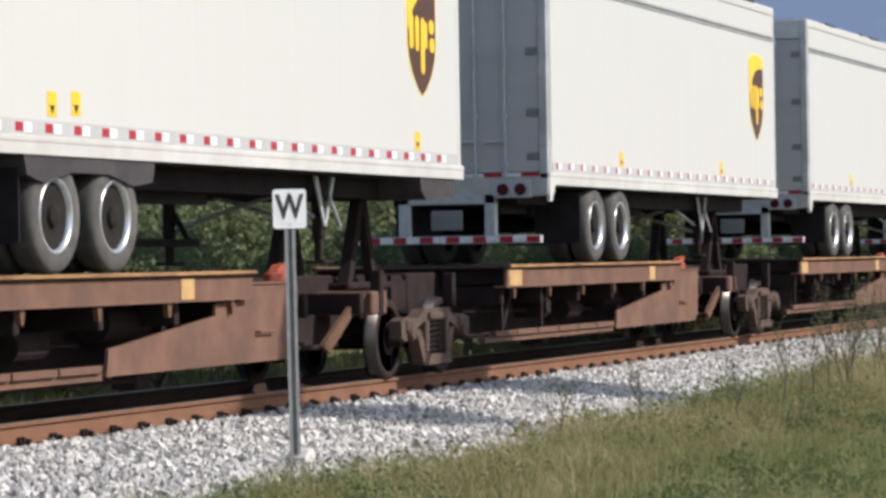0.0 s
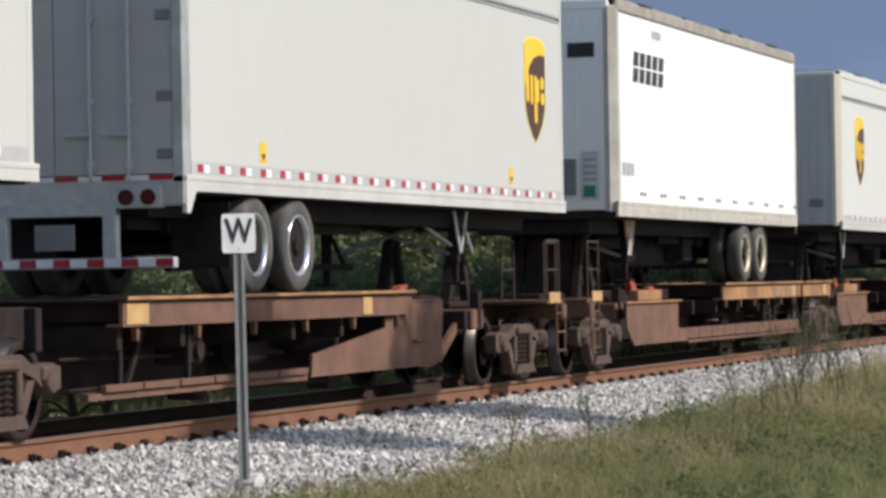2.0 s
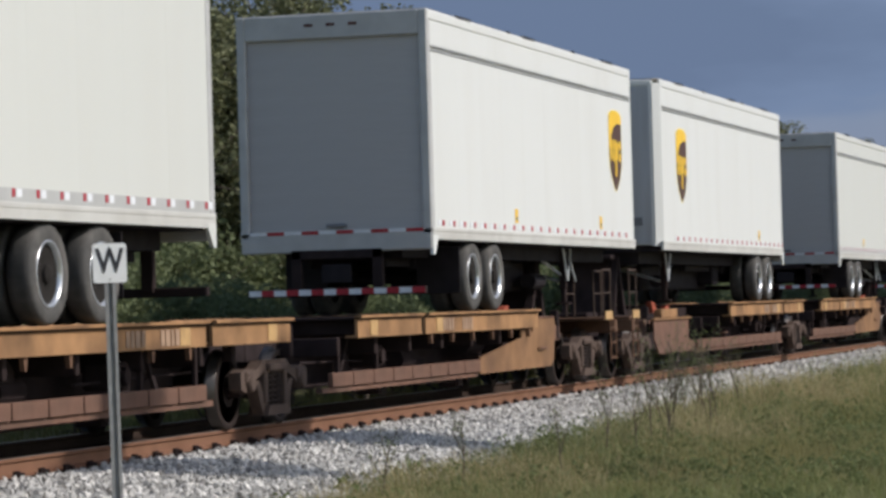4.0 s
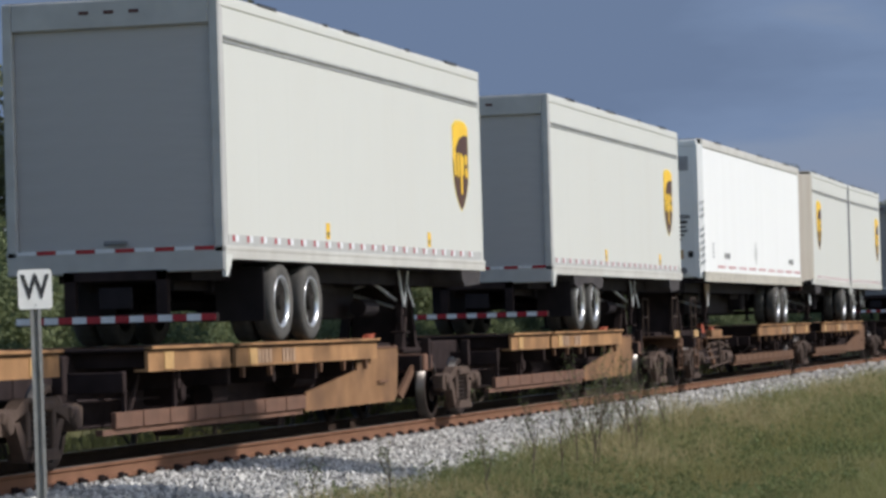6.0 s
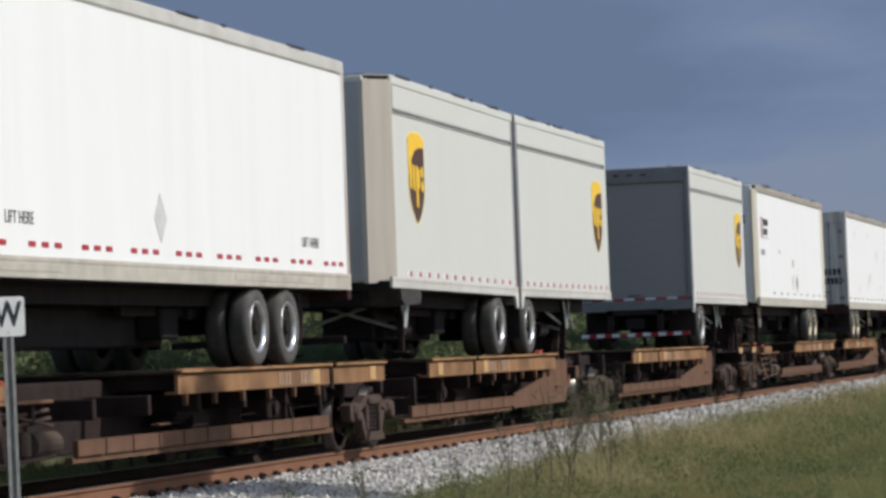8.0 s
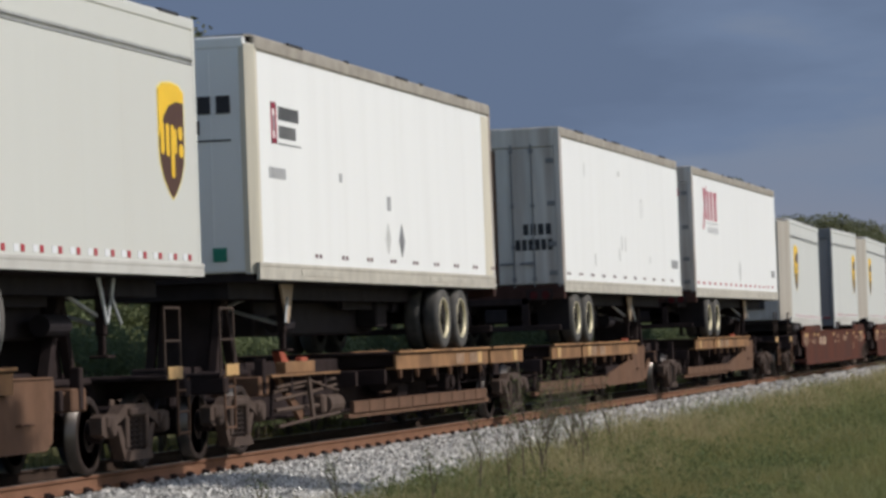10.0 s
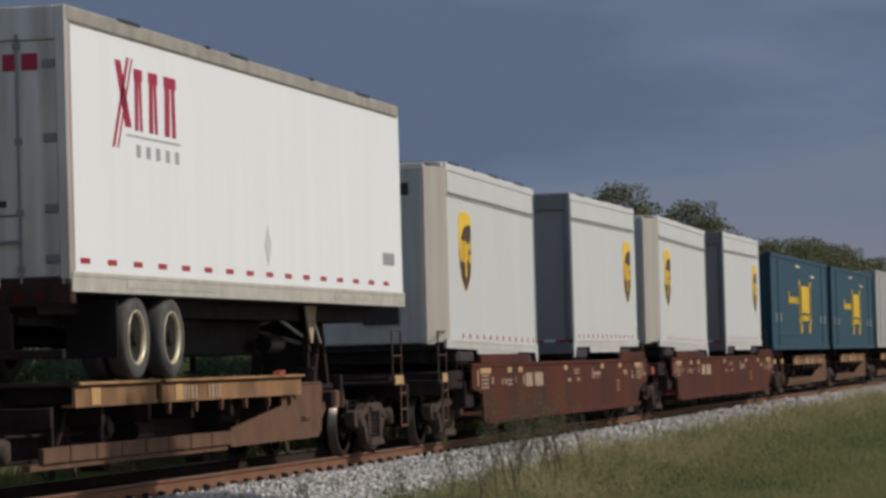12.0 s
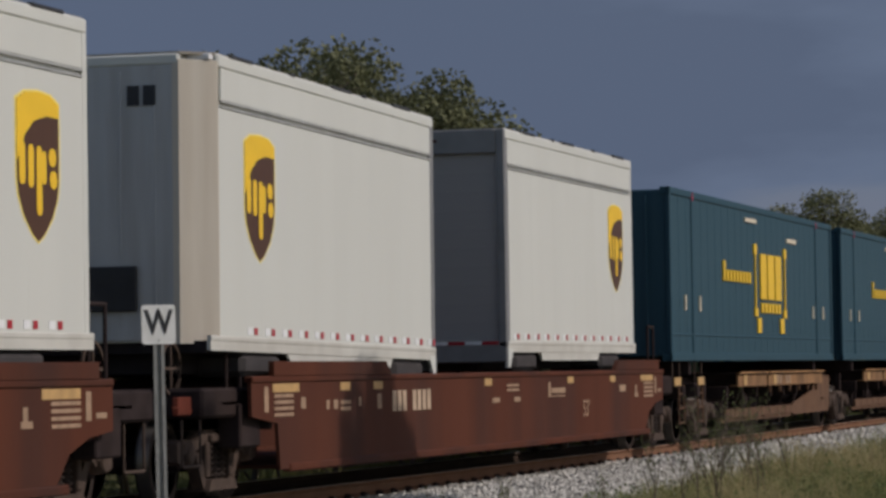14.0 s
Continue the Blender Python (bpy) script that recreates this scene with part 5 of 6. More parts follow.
end_bars(redon, "decal", [(-0.99, -0.82, 2.42, 2.58)], GREEN, "green decal", -0.018)
end_bars(redon, "notice_bars", [(-1.0, -0.82, 2.64 + i * 0.09, 2.68 + i * 0.09) for i in range(4)], FAINT, "grey notice line", -0.018)
end_bars(redon, "number_bars", [(-0.52 + i * 0.09, -0.46 + i * 0.09, 3.2, 3.36) for i in range(4)], INK, "black figure bar", -0.013)
end_bars(redon, "decal_white", [(-1.04, -0.79, 2.38, 3.05)], PALEGREY, "grey notice decal", -0.0135)

# parcel trailer fronts
for tr in (e_tr, g_tr):
    part("connection_box", "conbox2", lambda s: s.box(-0.05, -0.012, -0.25, 0.25, 2.55, 2.92, 0.01), GREYFRAME, tr, "air line connection box")
    end_bars(tr, "front_marks", [(-0.25, 0.0, 4.62, 4.78), (0.04, 0.2, 4.62, 4.78), (0.24, 0.4, 4.62, 4.78)], INK, "small black number marks", -0.013)
    end_bars(tr, "vent_plate", [(-0.95, -0.7, 2.58, 2.72)], GREYFRAME, "small vent plate", -0.014)

# the long white trailer with caution writing
lettering("caution_writing", "CAUTION", 0.105, INK, j_tr, pose(-0.013, -0.77, 3.52, 90, 0, -90), "black caution writing", bold=0.003)
end_bars(j_tr, "notice_bars", [(-0.95, -0.80, 3.38, 3.44), (-0.76, -0.60, 3.38, 3.44), (-0.92, -0.63, 3.29, 3.325), (-0.95, -0.80, 3.20, 3.24), (-0.77, -0.62, 3.20, 3.24), (-0.88, -0.68, 3.12, 3.155), (-0.81, -0.73, 3.02, 3.07)], INK, "illegible black notice line", -0.013)
end_bars(j_tr, "vent_plate", [(-1.0, -0.66, 4.50, 4.80)], FAINT, "grey faded patch", -0.0135)
end_bars(j_tr, "decal", [(-0.85, -0.63, 2.64, 2.82)], YELLOW, "orange notice", -0.014)
end_bars(j_tr, "square_plate", [(-1.06, -0.95, 2.66, 2.79)], INK, "dark square plate", -0.014)
part("air_coupling", "glad", lambda s: (s.rod((-0.07, -0.3, 2.52), (0.0, -0.3, 2.52), 0.05, 10).rod((-0.07, -0.55, 2.5), (0.0, -0.55, 2.5), 0.05, 10).rod((-0.07, -0.85, 2.38), (0.0, -0.85, 2.38), 0.075, 12).rod((-0.07, -0.4, 2.36), (0, -0.4, 2.36), 0.06, 12)), GREYFRAME, j_tr, "round air and lamp couplings")
bars(j_tr, "corner_writing", [(0.03, 0.09, 2.55 + i * 0.14, 2.61 + i * 0.14) for i in range(10) if i != 6], FAINT, "column of small black figures")
bars(j_tr, "small_marks", [(1.1, 1.3, 2.66 + i * 0.09, 2.71 + i * 0.09) for i in range(4)], FAINT, "small faded marks")
for lift_x in (3.08, 13.2):
    lettering("lift_writing", "LIFT HERE", 0.175, INK, j_tr, pose(lift_x, SY - 0.002, 2.72, 90, 0, 0), "small black lifting notice")
part("placard", "diamond", lambda s: s.plate([(7.3, 2.58), (7.5, 2.85), (7.3, 3.12), (7.1, 2.85)], SY - 0.008, SY), PALEGREY, j_tr, "grey diamond placard holder")

# the trailer with the red emblem
part_each("emblem_bar", "tipred", lambda s: [s.box(a, b, SY - 0.004, SY, c, d) for a, b, c, d in ((0.75, 1.0, 4.3, 4.38), (0.75, 0.82, 3.86, 4.38), (0.93, 1.0, 3.86, 4.38), (0.75, 1.0, 3.86, 3.93))], CRIMSON, n_tr, "red framed emblem")
part("emblem_ring", "tipring", lambda s: s.box(0.83, 0.92, SY - 0.003, SY, 4.02, 4.22), FAINT, n_tr)
bars(n_tr, "emblem_bars", [(1.1 + i * 0.095, 1.17 + i * 0.095, z, z + 0.17) for i in range(10) for z in (4.17,)] + [(1.1 + i * 0.1, 1.17 + i * 0.1, 3.94, 4.1) for i in range(8)] + [(1.05, 2.1, 3.86, 3.875)], INK, "two rows of black letter bars")
bars(n_tr, "small_marks", [(0.6 + i * 0.11, 0.68 + i * 0.11, 3.42, 3.56) for i in range(7)] + [(4.0, 4.12, 3.5, 3.62), (6.6, 6.8, 3.2, 3.4)], FAINT, "faded number marks")
part("placard", "diamond2", lambda s: s.plate([(7.4, 2.55), (7.56, 2.78), (7.4, 3.02), (7.24, 2.78)], SY - 0.008, SY), GREYFRAME, n_tr, "dark diamond placard holder")
part("placard", "diamond3", lambda s: s.plate([(6.6, 2.58), (6.74, 2.8), (6.6, 3.02), (6.46, 2.8)], SY - 0.008, SY), PALEGREY, n_tr, "worn diamond placard holder")
bars(n_tr, "edge_strip", [(13.05, 13.6, 2.36, 4.95)], BEIGE, "yellowed end panel")
end_bars(n_tr, "front_marks", [(-1.0, -0.82, 4.2, 4.42), (-0.75, -0.58, 4.2, 4.42), (-0.5, -0.33, 4.2, 4.42), (-0.25, -0.08, 4.2, 4.42), (-0.6, -0.45, 3.95, 4.12), (-1.0, 0.6, 3.86, 3.88), (-0.5, -0.35, 3.55, 3.7), (-0.3, -0.15, 3.55, 3.7)], INK, "black letter bars on the front wall", -0.013)
end_bars(n_tr, "decal", [(-0.9, -0.72, 2.38, 2.55)], GREEN, "green decal", -0.015)
part("connection_box", "conbox3", lambda s: s.box(-0.05, -0.012, -0.45, 0.25, 2.4, 2.9, 0.01), GREYFRAME, n_tr, "air line connection box")

# the trailer with stained doors
lettering("number_writing", "10", 0.26, INK, q_tr, pose(-0.004, 0.78, 3.30, 90, 0, -90), "black painted figure")
end_bars(q_tr, "number_bars", [(-1.08 + i * 0.14, -0.98 + i * 0.14, 3.2, 3.4) for i in range(4)] + [(-1.1 + i * 0.12, -1.01 + i * 0.12, 2.92, 3.12) for i in range(6)], INK, "two rows of black figure bars", -0.001)
bars(q_tr, "patch_marks", [(2.3, 2.36, 4.35, 4.6), (6.0, 6.2, 4.5, 4.6), (8.6, 8.85, 4.1, 4.12), (8.6, 8.62, 3.75, 4.12), (8.83, 8.85, 3.75, 4.12), (3.2, 3.28, 2.65, 2.9), (6.2, 6.28, 3.0, 3.3), (6.6, 6.68, 3.0, 3.3), (5.9, 5.98, 2.8, 3.05), (9.6, 9.66, 2.8, 2.95)], PALEGREY, "grey scuffs and worn patches")
bars(q_tr, "small_marks", [(12.5 + i * 0.13, 12.6 + i * 0.13, 2.75, 2.93) for i in range(7)], FAINT, "faded number marks")

# the large crimson emblem
def crimson(s):
    slanted(s, 1.45, 3.75, 0.09, 1.02, 0.56)
    slanted(s, 1.62, 3.75, 0.05, 1.02, 0.56)
    s.plate([(1.60, 4.72), (1.80, 4.72), (2.14, 4.0), (1.92, 4.0)], SY - 0.004, SY)
    for x, w in ((2.26, 0.30), (2.78, 0.34), (3.36, 0.46)):
        slanted(s, x, 3.98, w * 0.42, 0.68, 0.03)
        slanted(s, x + w * 0.62, 3.98, w * 0.30, 0.68, -0.02)
        s.box(x, x + w, SY - 0.0045, SY, 4.54, 4.67)


part_each("emblem_stroke", "crimson", crimson, CRIMSON, r_tr, "crimson emblem stroke")
bars(r_tr, "emblem_bars", [(1.95, 3.95, 3.90, 3.92)] + [(2.3 + i * 0.36, 2.44 + i * 0.36, 3.68, 3.82) for i in range(5)], FAINT, "thin rule and small grey bars")
end_bars(r_tr, "emblem_red", [(-0.98, -0.80, 4.48, 4.66), (-0.75, -0.59, 4.48, 4.66), (-0.54, -0.38, 4.48, 4.66), (-0.33, -0.15, 4.48, 4.66)], CRIMSON, "crimson emblem on the door", -0.001)
end_bars(r_tr, "number_bars", [(-0.6, -0.5, 3.05, 3.12), (-0.46, -0.36, 3.05, 3.12), (-0.75, -0.2, 2.95, 2.97)], INK, "small black marks", -0.001)
part("placard", "diamond4", lambda s: s.plate([(7.6, 2.6), (7.74, 2.85), (7.6, 3.1), (7.46, 2.85)], SY - 0.008, SY), PALEGREY, r_tr, "worn diamond placard holder")
bars(r_tr, "small_marks", [(13.8 + i * 0.12, 13.9 + i * 0.12, 2.75, 2.93) for i in range(6)], FAINT, "faded number marks")
for tr in (s_tr, u_tr):
    end_bars(tr, "front_marks", [(-0.75, -0.62, 4.6, 4.8), (-0.58, -0.45, 4.6, 4.8)], INK, "small black number marks", -0.013)
    part("connection_box", "conbox4", lambda s: s.box(-0.06, -0.012, -0.55, 0.05, 2.55, 3.0, 0.01), INK, tr, "dark air line connection box")
    part("corner_lamp", "clamp", lambda s: s.box(0.2, 0.45, -1.25, -1.0, 5.06, 5.12, 0.01), REFW, tr, "pale roof corner casting")


# ---- well cars ----
def well_car(trucks, wells, label):
    car = thing("well_car", label, "rail car", "well cars of the train")
    for i, (a, b) in enumerate(wells):
        D = b - a
        K = "well%.2f" % D
        def tub(s):
            for y in (-1.45, 1.41):
                s.plate([(-0.85, 0.86), (-0.05, 0.78), (0.02, 0.30), (D - 0.9, 0.30), (D - 0.55, 0.62), (D - 0.1, 0.75), (D + 0.45, 0.80), (D + 0.45, 1.25), (-0.85, 1.25)], y, y + 0.04)
            s.box(0.3, D - 0.5, -1.41, 1.41, 0.30, 0.34)
        w = part("well", K, tub, WELLBROWN, car, "red-brown steel well side", at=(a, 0, 0))
        for y in (-1.47, 1.37):
            part("top_chord", K + "c", lambda s: s.box(-0.85, D + 0.45, 0, 0.10, 1.20, 1.27, 0.015), WELLBROWN, w, at=(0, y, 0))
            part("bottom_chord", K + "b", lambda s: s.box(0.3, D - 0.6, 0, 0.10, 0.27, 0.36, 0.015), WELLBROWN, w, at=(0, y, 0))
            part("end_guide", K + "g1", lambda s: s.plate([(-0.2, 1.272), (3.9, 1.272), (3.7, 1.42), (-0.2, 1.42)], 0, 0.06), WELLBROWN, w, at=(0, y, 0))
            part("end_guide", K + "g2", lambda s: s.plate([(D - 2.9, 1.272), (D + 0.1, 1.272), (D + 0.1, 1.42), (D - 2.7, 1.42)], 0, 0.06), WELLBROWN, w, at=(0, y, 0))
        def ribs(s):
            for k in range(1, 6):
                x = D * k / 6
                s.box(x - 0.04, x + 0.04, 1.36, 1.41, 0.34, 1.2)
        part("rib", K + "r", ribs, WELLBROWN, w)
        def marks(s):
            for u, v, z0, z1 in (*[(-0.15, 0.45, 0.85 + k * 0.065, 0.885 + k * 0.065) for k in range(4)], *[(D - 0.95, D - 0.3, 0.85 + k * 0.065, 0.885 + k * 0.065) for k in range(4)], (-0.46, -0.34, 0.9, 1.16), (D - 0.18, D - 0.06, 0.9, 1.16), (D + 0.05, D + 0.3, 0.92, 0.97), (D - 1.6, D - 1.35, 0.86, 0.92), (D - 1.55, D - 1.45, 0.92, 1.04), (0.7, 0.85, 0.92, 1.04), (1.55, 1.65, 0.9, 1.0), (1.8, 1.95, 0.9, 1.0), (2.05, 2.4, 0.88, 0.92), (2.05, 2.4, 0.95, 0.99), (2.7, 2.78, 0.92, 1.02), (3.4, 3.55, 0.88, 1.05),
                                 (D * 0.5, D * 0.5 + 0.6, 1.02, 1.05), (D * 0.5, D * 0.5 + 0.6, 1.08, 1.11), (D * 0.46, D * 0.46 + 0.35, 0.88, 0.94), (D * 0.52, D * 0.52 + 0.3, 0.88, 0.94),
                                 (D * 0.62, D * 0.62 + 0.12, 0.92, 1.12), (D * 0.62 + 0.16, D * 0.62 + 0.95, 0.97, 1.04), (D * 0.62 + 0.16, D * 0.62 + 0.95, 0.92, 0.935),
                                 (D - 2.6, D - 2.2, 0.95, 1.05)):
                s.box(u, v, -1.455, -1.45, z0, z1)
        part_each("stencil_bar", K + "m%d" % i, marks, STENCIL, w, "faded tan stencilled bar")
        def number(s):
            for k in range(8):
                if k != 3:
                    s.box(D * 0.22 + k * 0.2, D * 0.22 + k * 0.2 + 0.14, -1.455, -1.45, 0.84, 1.08)
        part_each("number_bar", K + "n", number, NUMBER, w, "faded tan figure bar")
        def yel(s):
            for u, v in ((-0.2, 0.85), (2.05, 0.34), (D * 0.18, 0.34), (D * 0.44, 0.34), (D * 0.68, 0.34), (D - 3.2, 0.34), (D - 1.15, 0.85)):
                s.box(u, u + v, -1.454, -1.45, 1.10, 1.19)
        part_each("patch", K + "y", yel, YELLOW, w, "faded orange reflective patch")
        for k, end in ((-1, 0.0), (1, D)):
            def neck(s, k=k, end=end):
                s.box(end - 0.1, end + k * 2.2, -0.42, 0.42, 0.72, 1.12, 0.03)
                s.box(end, end + k * 1.85, -1.3, 1.3, 0.86, 1.16, 0.03)
                s.box(end - 0.05, end + k * 0.12, -1.4, 1.4, 0.72, 1.25, 0.02)
                s.plate([(end, 0.3), (end + k * 0.08, 0.3), (end + k * 0.9, 0.95), (end, 0.95)], -0.9, -0.84)
            part("end_neck", "%sneck%d" % (K, k), neck, SPINE, w)
            def gear(s, k=k, end=end):
                s.rod((end + k * 0.5, -1.2, 1.0), (end + k * 0.5, -1.2, 1.95), 0.022)
                s.rod((end + k * 0.9, -1.2, 1.0), (end + k * 0.9, -1.2, 1.95), 0.022)
                s.rod((end + k * 0.5, -1.2, 1.95), (end + k * 0.9, -1.2, 1.95), 0.022)
                s.box(end + k * 0.2, end + k * 1.3, -1.3, -0.7, 0.98, 1.03, 0.01)
                s.box(end + k * 0.3, end + k * 0.9, -1.35, -1.1, 0.55, 1.0, 0.02)
            part("handrail", "%sgear%d" % (K, k), gear, SPINE, w, "dark end step with handrail")
    for x in trucks:
        truck(car, x, CASTDARK)
    for x, k in ((trucks[1], 1), (trucks[2], -1)):
        part("brake_wheel", "brakewheel", lambda s: (s.lathe([(0.24, -0.012), (0.27, -0.012), (0.27, 0.012), (0.24, 0.012)], 0, 0, 0, 20, False).box(-0.25, 0.25, -0.01, 0.01, -0.015, 0.015).box(-0.015, 0.015, -0.01, 0.01, -0.25, 0.25)), CASTDARK, car, "dark spoked hand brake wheel", at=(x + k * 1.0, -0.95, 1.36))
        part("release_handle", "release", lambda s: (s.box(-0.18, 0.18, -0.03, 0.03, 0.90, 1.08, 0.01).rod((-0.25, 0, 0.98), (0.4, 0, 0.93), 0.014)), REDPAINT, car, "weathered red release handle plate", at=(x + k * 1.3, -1.18, 0))
        part("step_bar", "stepbar", lambda s: (s.rod((-0.25, 0, 0.40), (0.25, 0, 0.40), 0.016).rod((-0.25, 0, 0.40), (-0.25, 0, 0.85), 0.014).rod((0.25, 0, 0.40), (0.25, 0, 0.85), 0.014)), CASTDARK, car, "dark steel step", at=(x + k * 1.25, -1.25, 0))
    coupler_end(car, trucks[0], -1, SPINE)
    coupler_end(car, trucks[-1], 1, SPINE)
    w1 = [c for c in car.children if c.name.startswith("well")]
    for w in w1:
        lettering("size_writing", "53'", 0.34, STENCIL, w, pose(13.4, -1.452, 0.72, 90, 0, 0), "cream painted length figure")
    RIDERS.append((car, 0.0, 0.0, 0.0))
    return car


well_car([299.5, 317.5, 321.5, 342.0], [(300.6, 317.3), (322.3, 340.4)], "red-brown articulated well car with cream stencilling")


# ---- containers ----
def container(x0, L, paint, label, z0=1.40, h=2.86, logo=True):
    root = thing("shipping_container", label, "container", "containers on the train")
    K = "box%.1f%.2f" % (L, h)
    Y = -1.3
    part("shell", K, lambda s: s.box(0.04, L - 0.04, -1.26, 1.26, 0.08, h - 0.04, 0.02), paint, root)
    for y in (Y, 1.22):
        for x in (0.0, 1.75, L - 1.95, L - 0.12):
            part("corner_post", K + "p", lambda s: s.box(0, 0.12, 0, 0.08, 0.0, h, 0.012), paint, root, at=(x, y, 0))
        for z, hh, d in ((h - 0.12, 0.12, 0.08), (0.0, 0.14, 0.08), (0.42, 0.04, 0.06)):
            part("side_rail", K + "r%.2f" % hh, lambda s, hh=hh, d=d: s.box(0, L, 0, d, 0, hh, 0.012), paint, root, at=(0, y + (0.08 - d) / 2, z))
    n = int((L - 0.3) / 0.6)
    for i in range(n):
        part("side_panel", K + "sp", lambda s: s.plate([(0.001, 0.14), (0.598, 0.14), (0.598, h - 0.12), (0.001, h - 0.12)], Y + 0.025, Y + 0.045), paint, root, at=(0.15 + i * (L - 0.3) / n, 0, 0))
    for y in (-0.9, -0.35, 0.35, 0.9):
        part("door_bar", K + "d", lambda s: s.rod((-0.03, 0, 0.15), (-0.03, 0, h - 0.15), 0.02), paint, root, at=(0, y, 0))
    if logo:
        def yel(s):
            y = Y - 0.001
            for a, b, c, d in ((7.95, 8.55, 1.15, 2.0), (8.68, 9.34, 1.15, 2.0), (9.47, 10.1, 1.15, 2.0), (7.42, 7.50, 0.95, 2.0), (10.48, 10.56, 0.95, 2.0), (7.32, 7.60, 1.98, 2.16), (10.40, 10.68, 1.98, 2.16),
                               (7.34, 7.64, 0.82, 0.98), (10.34, 10.64, 0.82, 0.98), (7.62, 7.95, 0.52, 0.80), (9.95, 10.34, 0.52, 0.80)):
                s.box(a, b, y - 0.006, y + 0.03, c, d)
            for i in range(9):
                s.box(4.4 + i * 0.30, 4.58 + i * 0.30, y - 0.006, y + 0.03, 1.42, 1.42 + (0.20 if i else 0.36))
            for i in range(6):
                s.box(8.0 + i * 0.35, 8.24 + i * 0.35, y - 0.006, y + 0.03, 0.90, 1.08)
        part_each("emblem_block", K + "logo", yel, LOGOGOLD, root, "yellow block of the emblem")
        def wh(s):
            y = Y - 0.001
            for a, b, c, d in ((6.5, 7.6, 2.55, 2.62), (10.8, 11.8, 2.3, 2.38), (1.1, 1.2, 0.85, 1.1), (2.3, 2.4, 0.85, 1.1), (13.7, 13.8, 0.85, 1.1), (14.9, 15.0, 0.85, 1.1)):
                s.box(a, b, y - 0.004, y + 0.03, c, d)
        part_each("small_mark", K + "wh", wh, CREAM, root, "small pale figure bar")
        part_each("corner_patch", K + "red", lambda s: (s.box(1.78, 1.86, Y - 0.005, Y, h - 0.16, h - 0.02).box(L - 1.93, L - 1.85, Y - 0.005, Y, h - 0.16, h - 0.02)), CRIMSON, root, "red corner patch")
    for x in (0, L - 0.18):
        for y in (-1.31, 1.13):
            for z in (0.0, h - 0.12):
                part("corner_casting", "casting", lambda s: s.box(0, 0.18, 0, 0.18, 0, 0.12, 0.015), paint, root, at=(x, y, z))
    for x in (1.75, L - 1.95):
        part("support_beam", "boxfoot", lambda s: s.box(0, 0.2, -1.2, 1.2, -0.22, 0.0), SPINE, root, "dark support beam under the container", at=(x, 0, 0))
    RIDERS.append((root, x0, z0, 0.0))
    return root


container(342.3, 16.1, TEAL, "dark teal steel container with a yellow block emblem")
container(359.7, 16.1, TEAL, "dark teal steel container with yellow letter bars")
container(377.4, 14.6, CGREY, "plain grey steel container at the far end", logo=False, z0=1.42, h=3.1)


# ---- the whistle sign ----
def whistle_sign():
    x, y = 23.69, 9.2
    root = thing("whistle_sign", "small white railway sign with a black letter on a steel post", "railway sign", at=(x, y, -0.24))
    def post(s):
        s.slab([(-0.010, -0.044), (-0.010, -0.018), (0.016, -0.012), (0.016, 0.012), (-0.010, 0.018), (-0.010, 0.044), (-0.004, 0.044), (-0.004, 0.022), (0.024, 0.016), (0.024, -0.016), (-0.004, -0.022), (-0.004, -0.044)], -0.25, 1.86)
    part("post", "signpost", post, POSTSTEEL, root, "galvanised flanged channel post")
    c = 0.025
    w, z0, z1 = 0.138, 1.775, 2.085
    pts = [(-w + c, z0), (w - c, z0), (w - 0.007, z0 + 0.007), (w, z0 + c), (w, z1 - c), (w - 0.007, z1 - 0.007), (w - c, z1), (-w + c, z1), (-w + 0.007, z1 - 0.007), (-w, z1 - c), (-w, z0 + c), (-w + 0.007, z0 + 0.007)]
    panel = part("panel", "signpanel", lambda s: s.sweep(pts, -0.018, -0.014), SIGNWHITE, root, "white sign panel with rounded corners")
    part("bolt", "signbolt", lambda s: (s.rod((-0.022, 0, z0 + 0.03), (-0.016, 0, z0 + 0.03), 0.008, 8).rod((-0.022, 0, z1 - 0.03), (-0.016, 0, z1 - 0.03), 0.008, 8)), SIGNBACK, panel)
    lettering("letter", "W", 0.265, INK, panel, pose(-0.020, 0, (z0 + z1) / 2 + 0.01, 90, 0, -90) @ Matrix.Diagonal((0.80, 1, 1, 1)), "black capital letter", bold=0.005)
    root.rotation_euler = (radians(-0.6), 0, radians(38))
    stone = thing("concrete_block", "pale broken concrete block at the foot of the sign", "block", at=(x + 0.10, y + 0.0, -0.30))
    part("block", "block1", lambda s: s.plate([(-0.10, -0.06), (0.11, -0.06), (0.12, 0.05), (0.05, 0.10), (-0.05, 0.085), (-0.11, 0.03)], -0.09, 0.08), CONCRETE, stone)
    stone2 = thing("concrete_block", "pale square marker stone in the ballast", "block", at=(18.9, 8.85, -0.36))
    part("block", "block2", lambda s: s.box(-0.09, 0.09, -0.08, 0.08, -0.1, 0.13, 0.025), CONCRETE, stone2)
    stone2.rotation_euler = (0, radians(6), radians(20))


whistle_sign()


